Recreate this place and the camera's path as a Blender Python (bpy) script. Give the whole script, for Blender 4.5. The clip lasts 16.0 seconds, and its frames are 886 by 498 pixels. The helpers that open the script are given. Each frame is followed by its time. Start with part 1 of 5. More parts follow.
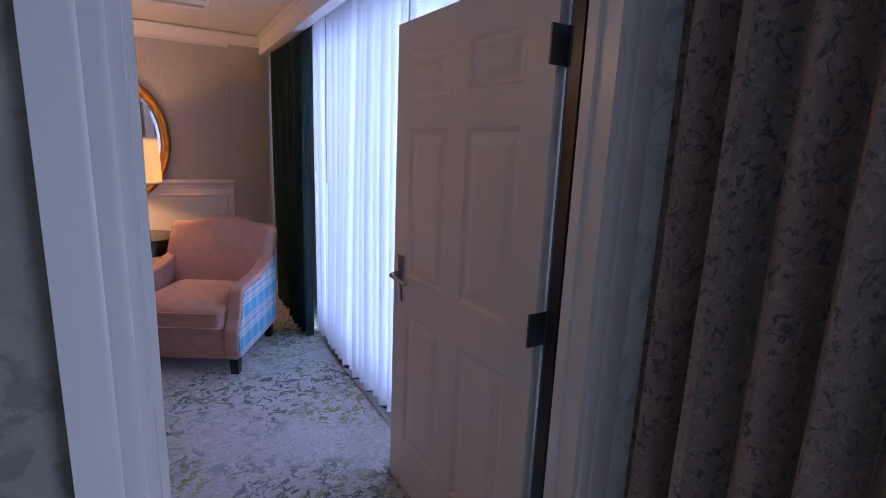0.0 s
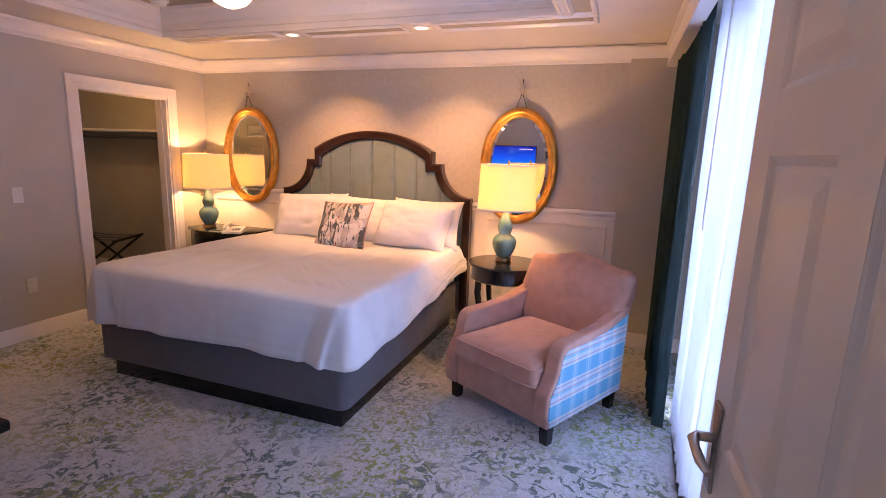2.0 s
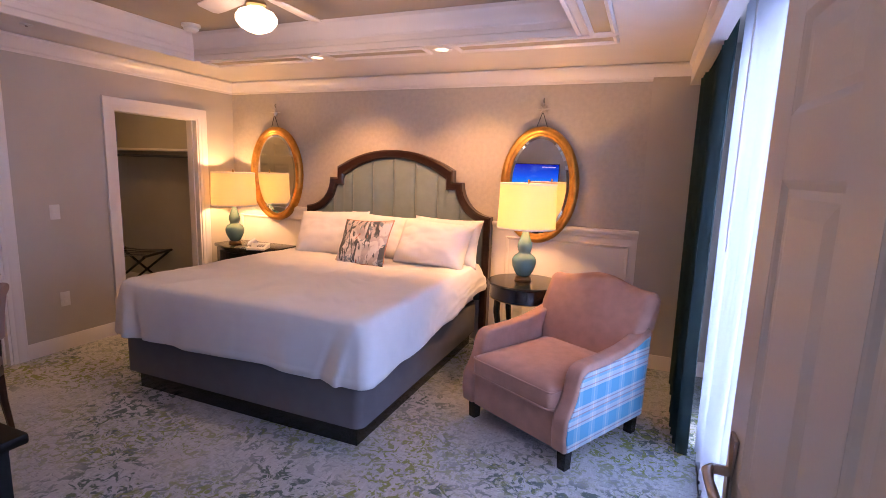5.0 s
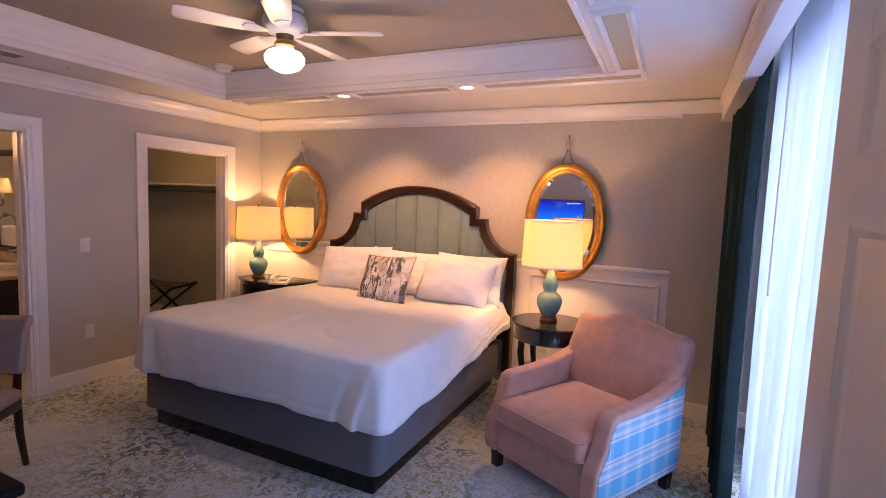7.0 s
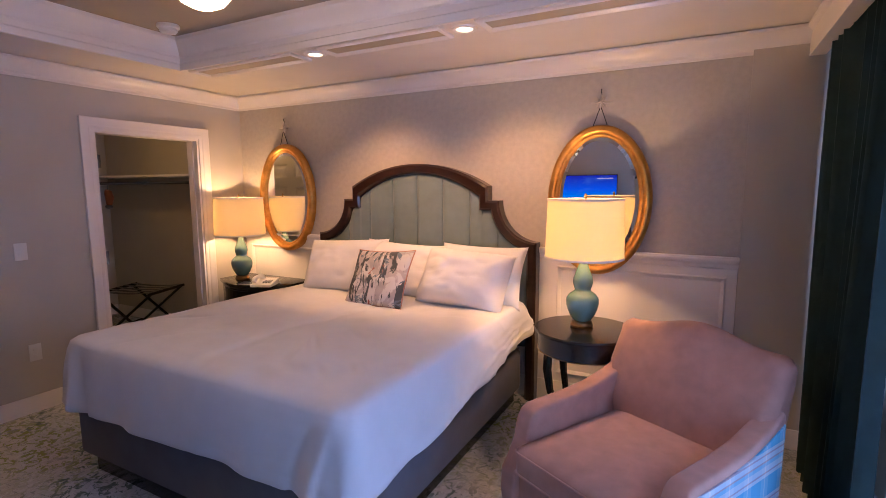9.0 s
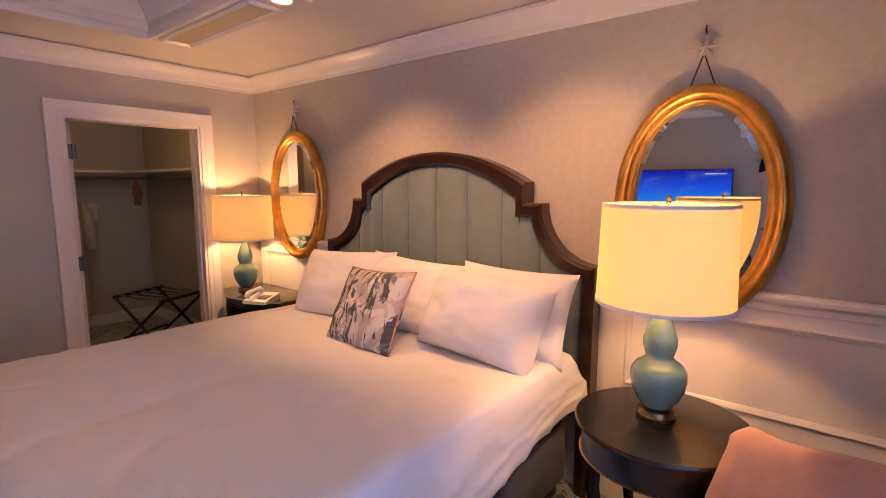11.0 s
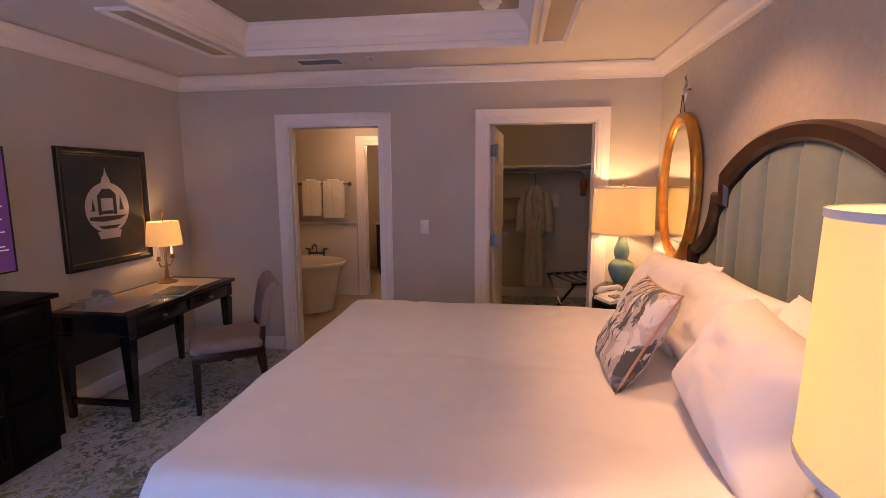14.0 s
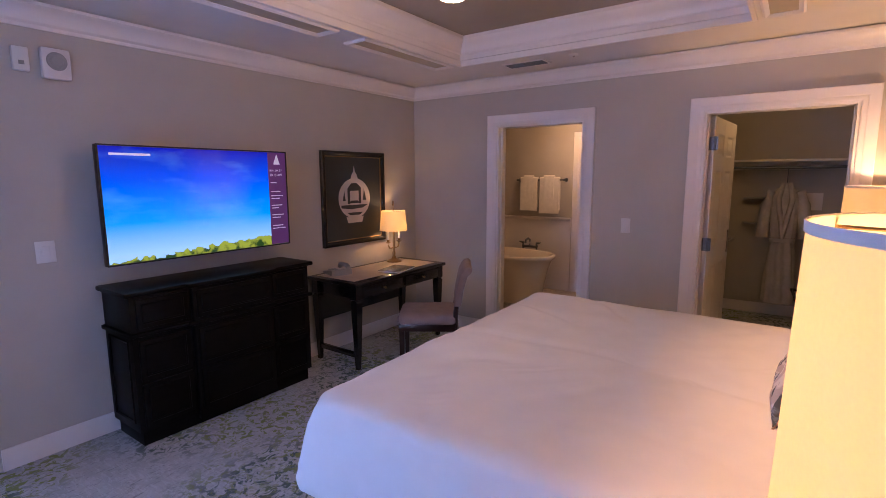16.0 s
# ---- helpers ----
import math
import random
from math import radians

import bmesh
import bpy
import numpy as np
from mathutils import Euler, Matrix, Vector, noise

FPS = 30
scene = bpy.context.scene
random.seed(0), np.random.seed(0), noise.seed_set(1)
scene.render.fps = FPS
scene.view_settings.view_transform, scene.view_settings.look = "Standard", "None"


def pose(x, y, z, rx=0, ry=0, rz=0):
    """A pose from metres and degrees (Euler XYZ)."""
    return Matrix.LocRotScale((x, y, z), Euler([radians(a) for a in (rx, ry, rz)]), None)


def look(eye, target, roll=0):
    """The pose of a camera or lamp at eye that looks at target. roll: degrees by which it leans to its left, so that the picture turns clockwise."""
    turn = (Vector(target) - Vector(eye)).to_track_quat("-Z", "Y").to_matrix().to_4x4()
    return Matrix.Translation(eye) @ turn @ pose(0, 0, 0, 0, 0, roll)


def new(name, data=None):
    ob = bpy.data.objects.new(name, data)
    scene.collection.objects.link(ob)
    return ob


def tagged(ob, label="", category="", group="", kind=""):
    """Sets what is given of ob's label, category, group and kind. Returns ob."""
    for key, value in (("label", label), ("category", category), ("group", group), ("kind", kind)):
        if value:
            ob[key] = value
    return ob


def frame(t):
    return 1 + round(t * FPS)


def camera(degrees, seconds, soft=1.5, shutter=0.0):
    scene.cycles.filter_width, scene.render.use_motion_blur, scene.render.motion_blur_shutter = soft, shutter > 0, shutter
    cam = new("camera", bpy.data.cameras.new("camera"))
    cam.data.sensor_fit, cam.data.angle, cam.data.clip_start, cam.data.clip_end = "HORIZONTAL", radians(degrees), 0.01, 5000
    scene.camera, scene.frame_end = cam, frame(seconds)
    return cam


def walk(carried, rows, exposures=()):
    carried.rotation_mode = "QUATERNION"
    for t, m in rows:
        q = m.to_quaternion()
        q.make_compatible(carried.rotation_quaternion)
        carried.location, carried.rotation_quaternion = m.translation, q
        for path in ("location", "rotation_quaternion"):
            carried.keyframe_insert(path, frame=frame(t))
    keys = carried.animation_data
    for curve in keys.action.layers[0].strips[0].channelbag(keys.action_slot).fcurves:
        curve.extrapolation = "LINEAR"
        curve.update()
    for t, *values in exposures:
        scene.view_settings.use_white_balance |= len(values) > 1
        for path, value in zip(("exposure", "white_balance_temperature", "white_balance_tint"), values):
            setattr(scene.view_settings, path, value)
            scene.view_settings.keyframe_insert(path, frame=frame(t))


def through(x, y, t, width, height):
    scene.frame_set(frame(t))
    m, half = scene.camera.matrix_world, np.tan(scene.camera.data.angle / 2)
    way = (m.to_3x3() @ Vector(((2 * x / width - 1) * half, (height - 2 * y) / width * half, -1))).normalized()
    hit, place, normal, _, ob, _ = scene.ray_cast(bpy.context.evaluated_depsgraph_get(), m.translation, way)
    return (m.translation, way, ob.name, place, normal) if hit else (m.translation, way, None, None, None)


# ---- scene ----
# The camera and its walk: seconds, place, turn about x, y, z in degrees.
cam = camera(84.0, 16.0, soft=0.5)
ROWS = [
    (0.0, 1.344, -1.116, 1.531, 78.36, -2.33, -29.64),
    (0.5, 1.516, -0.915, 1.558, 77.90, -2.68, -16.36),
    (1.0, 1.665, -0.688, 1.569, 78.04, -1.61, -3.67),
    (1.5, 1.851, -0.521, 1.583, 78.66, -2.31, 11.98),
    (2.0, 1.959, -0.385, 1.584, 78.99, -1.97, 19.63),
    (2.5, 1.987, -0.318, 1.580, 79.83, -1.32, 21.26),
    (3.0, 2.037, -0.301, 1.584, 79.82, -1.19, 23.44),
    (3.5, 2.037, -0.311, 1.579, 79.82, -1.28, 24.73),
    (6.0, 1.957, -0.398, 1.620, 83.25, -2.65, 21.17),
    (6.5, 1.950, -0.403, 1.628, 84.82, -2.62, 22.63),
    (7.0, 1.964, -0.296, 1.611, 84.71, -2.30, 25.21),
    (7.5, 1.908, -0.143, 1.597, 84.46, -1.04, 25.30),
    (8.0, 1.826, 0.031, 1.602, 84.55, 0.17, 24.34),
    (8.5, 1.794, 0.242, 1.595, 83.47, 0.35, 26.30),
    (11.0, 1.608, 1.644, 1.583, 82.46, 0.01, 39.11),
    (11.5, 1.594, 1.867, 1.590, 82.13, 0.10, 47.34),
    (12.0, 1.697, 2.079, 1.601, 81.91, 0.12, 55.77),
    (12.5, 1.731, 2.312, 1.595, 81.96, 0.60, 64.66),
    (13.0, 1.735, 2.503, 1.617, 81.88, 0.71, 73.85),
    (13.5, 1.775, 2.707, 1.603, 81.81, 0.75, 85.05),
    (14.0, 1.782, 2.832, 1.556, 81.99, 0.29, 97.78),
    (14.5, 1.757, 2.983, 1.555, 81.61, -0.22, 107.38),
    (15.0, 1.763, 3.089, 1.561, 81.56, -0.17, 114.85),
    (15.5, 1.775, 3.151, 1.550, 81.54, 0.14, 120.73),
    (16.0, 1.773, 3.226, 1.561, 81.62, 0.22, 125.52),
]
EXPOSURES = [(0.0, -1.05, 5900, 24), (0.6, -0.45, 6500, 26), (1.2, -0.3, 6300, 26), (2.0, -0.3, 6200, 26), (7.0, -0.45, 5900, 25), (8.5, -0.7, 5400, 21), (10.8, -0.8, 6000, 28), (12.0, -0.88, 6350, 31), (13.0, -0.92, 6350, 31), (14.0, -0.75, 5900, 30), (15.0, -0.7, 5400, 27), (16.0, -0.62, 5350, 26)]
walk(cam, [(t, pose(x, y, z, rx, ry, rz)) for t, x, y, z, rx, ry, rz in ROWS], EXPOSURES)

# Plan, in metres.
WEST, NORTH, SOUTH, EAST = -2.4, 4.0, -0.125, 2.62
SOFFIT, TRAY = 2.465, 2.67
TRAY_RECT = (-1.767, 1.52, 0.877, 2.956)
WARM = (1.0, 0.56, 0.20)

# World, sun and window light.
world = bpy.data.worlds.new("world")
scene.world = world
world.use_nodes = True
sky = world.node_tree.nodes.new("ShaderNodeTexSky")
sky.sky_type, sky.sun_disc = "NISHITA", False
sky.sun_elevation, sky.sun_rotation = radians(50), radians(20)
world.node_tree.nodes["Background"].inputs["Strength"].default_value = 0.1
world.node_tree.links.new(sky.outputs[0], world.node_tree.nodes["Background"].inputs["Color"])


def lamp(name, kind, m, watts, colour, size=0.05, size_y=None, spot=None, blend=0.5):
    data = bpy.data.lights.new(name, kind)
    data.energy, data.color = watts, colour
    if kind == "AREA":
        data.shape, data.size, data.size_y = "RECTANGLE", size, size_y
    else:
        data.shadow_soft_size = size
    if kind == "SPOT":
        data.spot_size, data.spot_blend = radians(spot), blend
    ob = new(name, data)
    ob.matrix_world = m
    return ob


sun = lamp("sun", "SUN", look((20, -12, 25), (0, 2, 0)), 2.0, (1.0, 0.95, 0.88))
sun.data.angle = radians(0.5)
DAY = (0.54, 0.71, 1.0)
lamp("bedroom_window_light", "AREA", look((2.585, 1.6, 1.2), (0, 1.6, 1.2)), 225, DAY, 2.6, 2.1)
lamp("living_window_light", "AREA", look((2.585, -1.9, 1.2), (0, -1.9, 1.2)), 62, DAY, 1.8, 2.1)


# ---- materials ----
def material(name, colour, rough=0.6, metal=0.0, vary=0.12, scale=6.0, bump=0.1, grain=180.0, coat=0.0, sheen=0.0, stretch=(1, 1, 1)):
    """A surface with broad blotches of tone and a fine grain in colour and relief."""
    mat = bpy.data.materials.new(name)
    mat.use_nodes = True
    n, l = mat.node_tree.nodes, mat.node_tree.links
    b = n["Principled BSDF"]
    b.inputs["Roughness"].default_value, b.inputs["Metallic"].default_value = rough, metal
    b.inputs["Coat Weight"].default_value, b.inputs["Sheen Weight"].default_value = coat, sheen
    tc, mp = n.new("ShaderNodeTexCoord"), n.new("ShaderNodeMapping")
    mp.inputs["Scale"].default_value = stretch
    l.new(tc.outputs["Object"], mp.inputs["Vector"])
    big, fine = n.new("ShaderNodeTexNoise"), n.new("ShaderNodeTexNoise")
    big.inputs["Scale"].default_value, big.inputs["Detail"].default_value = scale, 5
    fine.inputs["Scale"].default_value, fine.inputs["Detail"].default_value = grain, 2
    for t in (big, fine):
        l.new(mp.outputs[0], t.inputs["Vector"])
    add = n.new("ShaderNodeMath")
    add.operation = "MULTIPLY_ADD"
    add.inputs[1].default_value = 0.35
    l.new(fine.outputs["Fac"], add.inputs[0])
    l.new(big.outputs["Fac"], add.inputs[2])
    ramp = n.new("ShaderNodeValToRGB")
    ramp.color_ramp.elements[0].position, ramp.color_ramp.elements[1].position = 0.45, 0.9
    ramp.color_ramp.elements[0].color = [c * (1 - vary) for c in colour] + [1]
    ramp.color_ramp.elements[1].color = [min(1, c * (1 + vary)) for c in colour] + [1]
    l.new(add.outputs[0], ramp.inputs["Fac"])
    l.new(ramp.outputs["Color"], b.inputs["Base Color"])
    bp = n.new("ShaderNodeBump")
    bp.inputs["Strength"].default_value, bp.inputs["Distance"].default_value = bump, 0.004
    l.new(add.outputs[0], bp.inputs["Height"])
    l.new(bp.outputs["Normal"], b.inputs["Normal"])
    return mat


def thin_cloth(name, colour, through, clear=0.0, fine=60.0):
    """Cloth that lets light through: part diffuse, part translucent, part open weave."""
    mat = bpy.data.materials.new(name)
    mat.use_nodes = True
    n, l = mat.node_tree.nodes, mat.node_tree.links
    n.remove(n["Principled BSDF"])
    tex = n.new("ShaderNodeTexNoise")
    tex.inputs["Scale"].default_value, tex.inputs["Detail"].default_value = fine, 4
    tc = n.new("ShaderNodeTexCoord")
    l.new(tc.outputs["Object"], tex.inputs["Vector"])
    ramp = n.new("ShaderNodeValToRGB")
    ramp.color_ramp.elements[0].color = [c * 0.92 for c in colour] + [1]
    ramp.color_ramp.elements[1].color = list(colour) + [1]
    l.new(tex.outputs["Fac"], ramp.inputs["Fac"])
    dif, tra, clr = n.new("ShaderNodeBsdfDiffuse"), n.new("ShaderNodeBsdfTranslucent"), n.new("ShaderNodeBsdfTransparent")
    a, c = n.new("ShaderNodeMixShader"), n.new("ShaderNodeMixShader")
    for s in (dif, tra):
        l.new(ramp.outputs[0], s.inputs["Color"])
    a.inputs[0].default_value, c.inputs[0].default_value = through, clear
    l.new(dif.outputs[0], a.inputs[1])
    l.new(tra.outputs[0], a.inputs[2])
    l.new(a.outputs[0], c.inputs[1])
    l.new(clr.outputs[0], c.inputs[2])
    l.new(c.outputs[0], n["Material Output"].inputs["Surface"])
    return mat


def glowing(name, colour, strength):
    mat = bpy.data.materials.new(name)
    mat.use_nodes = True
    b = mat.node_tree.nodes["Principled BSDF"]
    b.inputs["Base Color"].default_value = (*colour, 1)
    b.inputs["Emission Color"].default_value = (*colour, 1)
    b.inputs["Emission Strength"].default_value = strength
    return mat


def pattern(name, base, spots, rough=0.9, bump=0.2):
    """Cloth or carpet with irregular worn motifs: spots are (colour, scale, low, high, stretch)."""
    mat = material(name, base, rough, vary=0.1, scale=9, bump=bump, grain=260)
    n, l = mat.node_tree.nodes, mat.node_tree.links
    b = n["Principled BSDF"]
    colour = b.inputs["Base Color"].links[0].from_socket
    tc = n.new("ShaderNodeTexCoord")
    for k, (tone, scale, low, high, stretch, mask) in enumerate(spots):
        mp, tex, ramp, mix = n.new("ShaderNodeMapping"), n.new("ShaderNodeTexNoise"), n.new("ShaderNodeValToRGB"), n.new("ShaderNodeMix")
        mp.inputs["Location"].default_value, mp.inputs["Scale"].default_value = (7.3 * k, 3.1 * k, 0), stretch
        tex.inputs["Scale"].default_value, tex.inputs["Detail"].default_value, tex.inputs["Roughness"].default_value, tex.inputs["Distortion"].default_value = scale, 4, 0.6, 1.2
        l.new(tc.outputs["Object"], mp.inputs["Vector"])
        l.new(mp.outputs[0], tex.inputs["Vector"])
        ramp.color_ramp.elements[0].position, ramp.color_ramp.elements[1].position = low, high
        l.new(tex.outputs["Fac"], ramp.inputs["Fac"])
        fac = ramp.outputs["Color"]
        if mask:
            m2, r2, mul = n.new("ShaderNodeTexNoise"), n.new("ShaderNodeValToRGB"), n.new("ShaderNodeMath")
            m2.inputs["Scale"].default_value = mask
            r2.color_ramp.elements[0].position, r2.color_ramp.elements[1].position = 0.42, 0.58
            l.new(mp.outputs[0], m2.inputs["Vector"])
            l.new(m2.outputs["Fac"], r2.inputs["Fac"])
            mul.operation = "MULTIPLY"
            l.new(fac, mul.inputs[0])
            l.new(r2.outputs["Color"], mul.inputs[1])
            fac = mul.outputs[0]
        mix.data_type = "RGBA"
        l.new(fac, mix.inputs["Factor"])
        l.new(colour, mix.inputs["A"])
        mix.inputs["B"].default_value = (*tone, 1)
        colour = mix.outputs["Result"]
    l.new(colour, b.inputs["Base Color"])
    return mat


def plaid(name):
    """Woven check in blue, white and pink along the object's y and z."""
    mat = bpy.data.materials.new(name)
    mat.use_nodes = True
    n, l = mat.node_tree.nodes, mat.node_tree.links
    b = n["Principled BSDF"]
    b.inputs["Roughness"].default_value = 0.9
    tc, sep = n.new("ShaderNodeTexCoord"), n.new("ShaderNodeSeparateXYZ")
    l.new(tc.outputs["Object"], sep.inputs[0])
    ramps = []
    for axis, period, at in (("Y", 0.13, 0.0), ("Z", 0.19, 0.07)):
        m1, m2, r = n.new("ShaderNodeMath"), n.new("ShaderNodeMath"), n.new("ShaderNodeValToRGB")
        m1.operation, m1.inputs[1].default_value, m1.inputs[2].default_value = "MULTIPLY_ADD", 1 / period, at
        m2.operation = "FRACT"
        l.new(sep.outputs[axis], m1.inputs[0])
        l.new(m1.outputs[0], m2.inputs[0])
        l.new(m2.outputs[0], r.inputs["Fac"])
        ramps.append(r)
    blue, pale, white, pink = (0.10, 0.34, 0.52, 1), (0.26, 0.44, 0.55, 1), (0.62, 0.58, 0.56, 1), (0.5, 0.22, 0.17, 1)
    bands = ([(0, blue), (0.42, pale), (0.6, white), (0.66, pale), (0.85, blue)], [(0, blue), (0.38, white), (0.46, pink), (0.5, white), (0.62, pale), (0.7, pink), (0.74, white), (0.84, pink), (0.88, white), (0.95, blue)])
    for r, stops in zip(ramps, bands):
        cr = r.color_ramp
        cr.interpolation = "CONSTANT"
        cr.elements[0].position, cr.elements[0].color = stops[0]
        cr.elements[1].position, cr.elements[1].color = stops[1]
        for p, c in stops[2:]:
            cr.elements.new(p).color = c
    mix = n.new("ShaderNodeMix")
    mix.data_type = "RGBA"
    mix.inputs["Factor"].default_value = 0.55
    l.new(ramps[0].outputs[0], mix.inputs["A"])
    l.new(ramps[1].outputs[0], mix.inputs["B"])
    l.new(mix.outputs["Result"], b.inputs["Base Color"])
    return mat


def mirror_glass(name):
    mat = bpy.data.materials.new(name)
    mat.use_nodes = True
    b = mat.node_tree.nodes["Principled BSDF"]
    b.inputs["Base Color"].default_value, b.inputs["Metallic"].default_value, b.inputs["Roughness"].default_value = (0.86, 0.88, 0.87, 1), 1, 0.01
    return mat


def window_glass(name):
    mat = bpy.data.materials.new(name)
    mat.use_nodes = True
    b = mat.node_tree.nodes["Principled BSDF"]
    b.inputs["Transmission Weight"].default_value, b.inputs["Roughness"].default_value, b.inputs["IOR"].default_value = 1, 0, 1.45
    return mat


def screen_picture(name):
    """A lit screen: deep blue sky, soft clouds near the horizon, a green hill."""
    mat = bpy.data.materials.new(name)
    mat.use_nodes = True
    n, l = mat.node_tree.nodes, mat.node_tree.links
    b = n["Principled BSDF"]
    b.inputs["Base Color"].default_value, b.inputs["Roughness"].default_value = (0.01, 0.01, 0.012, 1), 0.15
    tc, sep = n.new("ShaderNodeTexCoord"), n.new("ShaderNodeSeparateXYZ")
    l.new(tc.outputs["Object"], sep.inputs[0])
    up = n.new("ShaderNodeMapRange")
    up.inputs["From Min"].default_value, up.inputs["From Max"].default_value = -0.35, 0.35
    l.new(sep.outputs["Z"], up.inputs["Value"])
    r = n.new("ShaderNodeValToRGB")
    r.color_ramp.elements[0].position, r.color_ramp.elements[0].color = 0.08, (0.45, 0.72, 0.9, 1)
    r.color_ramp.elements[1].position, r.color_ramp.elements[1].color = 0.98, (0.0, 0.005, 0.38, 1)
    r.color_ramp.elements.new(0.35).color = (0.0, 0.36, 0.95, 1)
    r.color_ramp.elements.new(0.7).color = (0.0, 0.10, 0.80, 1)
    l.new(up.outputs[0], r.inputs["Fac"])
    cl = n.new("ShaderNodeTexNoise")
    cl.inputs["Scale"].default_value, cl.inputs["Detail"].default_value = 3.0, 5
    mp = n.new("ShaderNodeMapping")
    mp.inputs["Scale"].default_value = (1, 1, 3)
    l.new(tc.outputs["Object"], mp.inputs[0])
    l.new(mp.outputs[0], cl.inputs["Vector"])
    cr = n.new("ShaderNodeValToRGB")
    cr.color_ramp.elements[0].position, cr.color_ramp.elements[1].position = 0.52, 0.8
    cr.color_ramp.elements[1].color = (0.25, 0.25, 0.25, 1)
    l.new(cl.outputs["Fac"], cr.inputs["Fac"])
    m1 = n.new("ShaderNodeMix")
    m1.data_type = "RGBA"
    l.new(cr.outputs[0], m1.inputs["Factor"])
    l.new(r.outputs[0], m1.inputs["A"])
    m1.inputs["B"].default_value = (0.25, 0.6, 0.95, 1)
    hill = n.new("ShaderNodeTexNoise")
    hill.inputs["Scale"].default_value, hill.inputs["Detail"].default_value = 20.0, 5
    l.new(tc.outputs["Object"], hill.inputs["Vector"])
    tone = n.new("ShaderNodeValToRGB")
    tone.color_ramp.elements[0].position, tone.color_ramp.elements[0].color = 0.42, (0.02, 0.06, 0.01, 1)
    tone.color_ramp.elements[1].position, tone.color_ramp.elements[1].color = 0.56, (0.38, 0.42, 0.03, 1)
    l.new(hill.outputs["Fac"], tone.inputs["Fac"])
    edge = n.new("ShaderNodeMath")
    edge.operation, edge.inputs[1].default_value = "MULTIPLY_ADD", 0.10
    l.new(hill.outputs["Fac"], edge.inputs[0])
    slope = n.new("ShaderNodeMath")
    slope.operation, slope.inputs[1].default_value, slope.inputs[2].default_value = "MULTIPLY_ADD", -0.05, -0.345
    l.new(sep.outputs["X"], slope.inputs[0])
    l.new(slope.outputs[0], edge.inputs[2])
    less = n.new("ShaderNodeMath")
    less.operation = "LESS_THAN"
    l.new(sep.outputs["Z"], less.inputs[0])
    l.new(edge.outputs[0], less.inputs[1])
    m2 = n.new("ShaderNodeMix")
    m2.data_type = "RGBA"
    l.new(less.outputs[0], m2.inputs["Factor"])
    l.new(m1.outputs["Result"], m2.inputs["A"])
    l.new(tone.outputs[0], m2.inputs["B"])
    l.new(m2.outputs["Result"], b.inputs["Emission Color"])
    b.inputs["Emission Strength"].default_value = 1.4
    return mat


M_WALL = material("wall_paint", (0.50, 0.46, 0.41), 0.75, vary=0.05, scale=3, bump=0.08, grain=300)
M_PAPER = material("wall_paper", (0.47, 0.43, 0.38), 0.5, vary=0.07, scale=26, bump=0.18, grain=120)
M_LIVING = pattern("damask_paper", (0.33, 0.32, 0.27), [((0.22, 0.22, 0.19), 9, 0.5, 0.6, (1, 1, 1), 0)], 0.6)
M_TRIM = material("white_gloss_paint", (0.80, 0.75, 0.72), 0.28, vary=0.03, scale=4, bump=0.03)
M_SOFFIT = material("soffit_paint", (0.74, 0.69, 0.65), 0.5, vary=0.03, scale=4, bump=0.04)
M_TRAY = material("tan_ceiling_paint", (0.36, 0.31, 0.25), 0.7, vary=0.05, scale=3, bump=0.06)
M_BAND = material("beige_band_paint", (0.50, 0.42, 0.30), 0.6, vary=0.05, scale=5, bump=0.05)
M_DOOR = material("door_paint", (0.72, 0.66, 0.62), 0.35, vary=0.03, scale=3, bump=0.04)
M_CARPET = pattern("distressed_carpet", (0.44, 0.45, 0.46), [
    ((0.52, 0.53, 0.55), 60, 0.5, 0.62, (1, 0.25, 1), 0),
    ((0.10, 0.14, 0.125), 16, 0.52, 0.56, (1, 1, 1), 1.5),
    ((0.22, 0.26, 0.08), 20, 0.52, 0.56, (1, 1, 1), 1.2),
    ((0.28, 0.29, 0.30), 75, 0.56, 0.66, (0.25, 1, 1), 0)], 0.95, 0.5)
M_TILE = pattern("bath_floor_stone", (0.42, 0.36, 0.28), [((0.24, 0.2, 0.15), 30, 0.5, 0.58, (1, 1, 1), 0)], 0.3, 0.1)
M_DARK = material("espresso_wood", (0.0045, 0.004, 0.004), 0.42, vary=0.3, scale=5, bump=0.06, stretch=(1, 8, 8))
M_FRAMEWOOD = material("walnut_wood", (0.028, 0.010, 0.007), 0.3, vary=0.35, scale=6, bump=0.06, stretch=(1, 1, 6), coat=0.3)
M_DARK.node_tree.nodes["Principled BSDF"].inputs["Specular IOR Level"].default_value = 0.12
M_BLACK = material("black_lacquer", (0.010, 0.010, 0.011), 0.25, vary=0.2, bump=0.03, coat=0.2)
M_SAGE = material("sage_upholstery", (0.13, 0.175, 0.185), 0.7, vary=0.08, scale=10, bump=0.15, grain=500, sheen=0.3)
M_LINEN = material("white_cotton", (0.74, 0.73, 0.75), 0.85, vary=0.03, scale=8, bump=0.25, grain=700)
M_BASE = material("grey_box_cloth", (0.125, 0.12, 0.135), 0.9, vary=0.08, scale=8, bump=0.2, grain=600)
M_PINK = material("dusty_pink_weave", (0.45, 0.235, 0.175), 0.85, vary=0.12, scale=14, bump=0.3, grain=420, sheen=0.2)
M_TAUPE = material("taupe_upholstery", (0.27, 0.19, 0.165), 0.85, vary=0.1, scale=10, bump=0.2, grain=500)
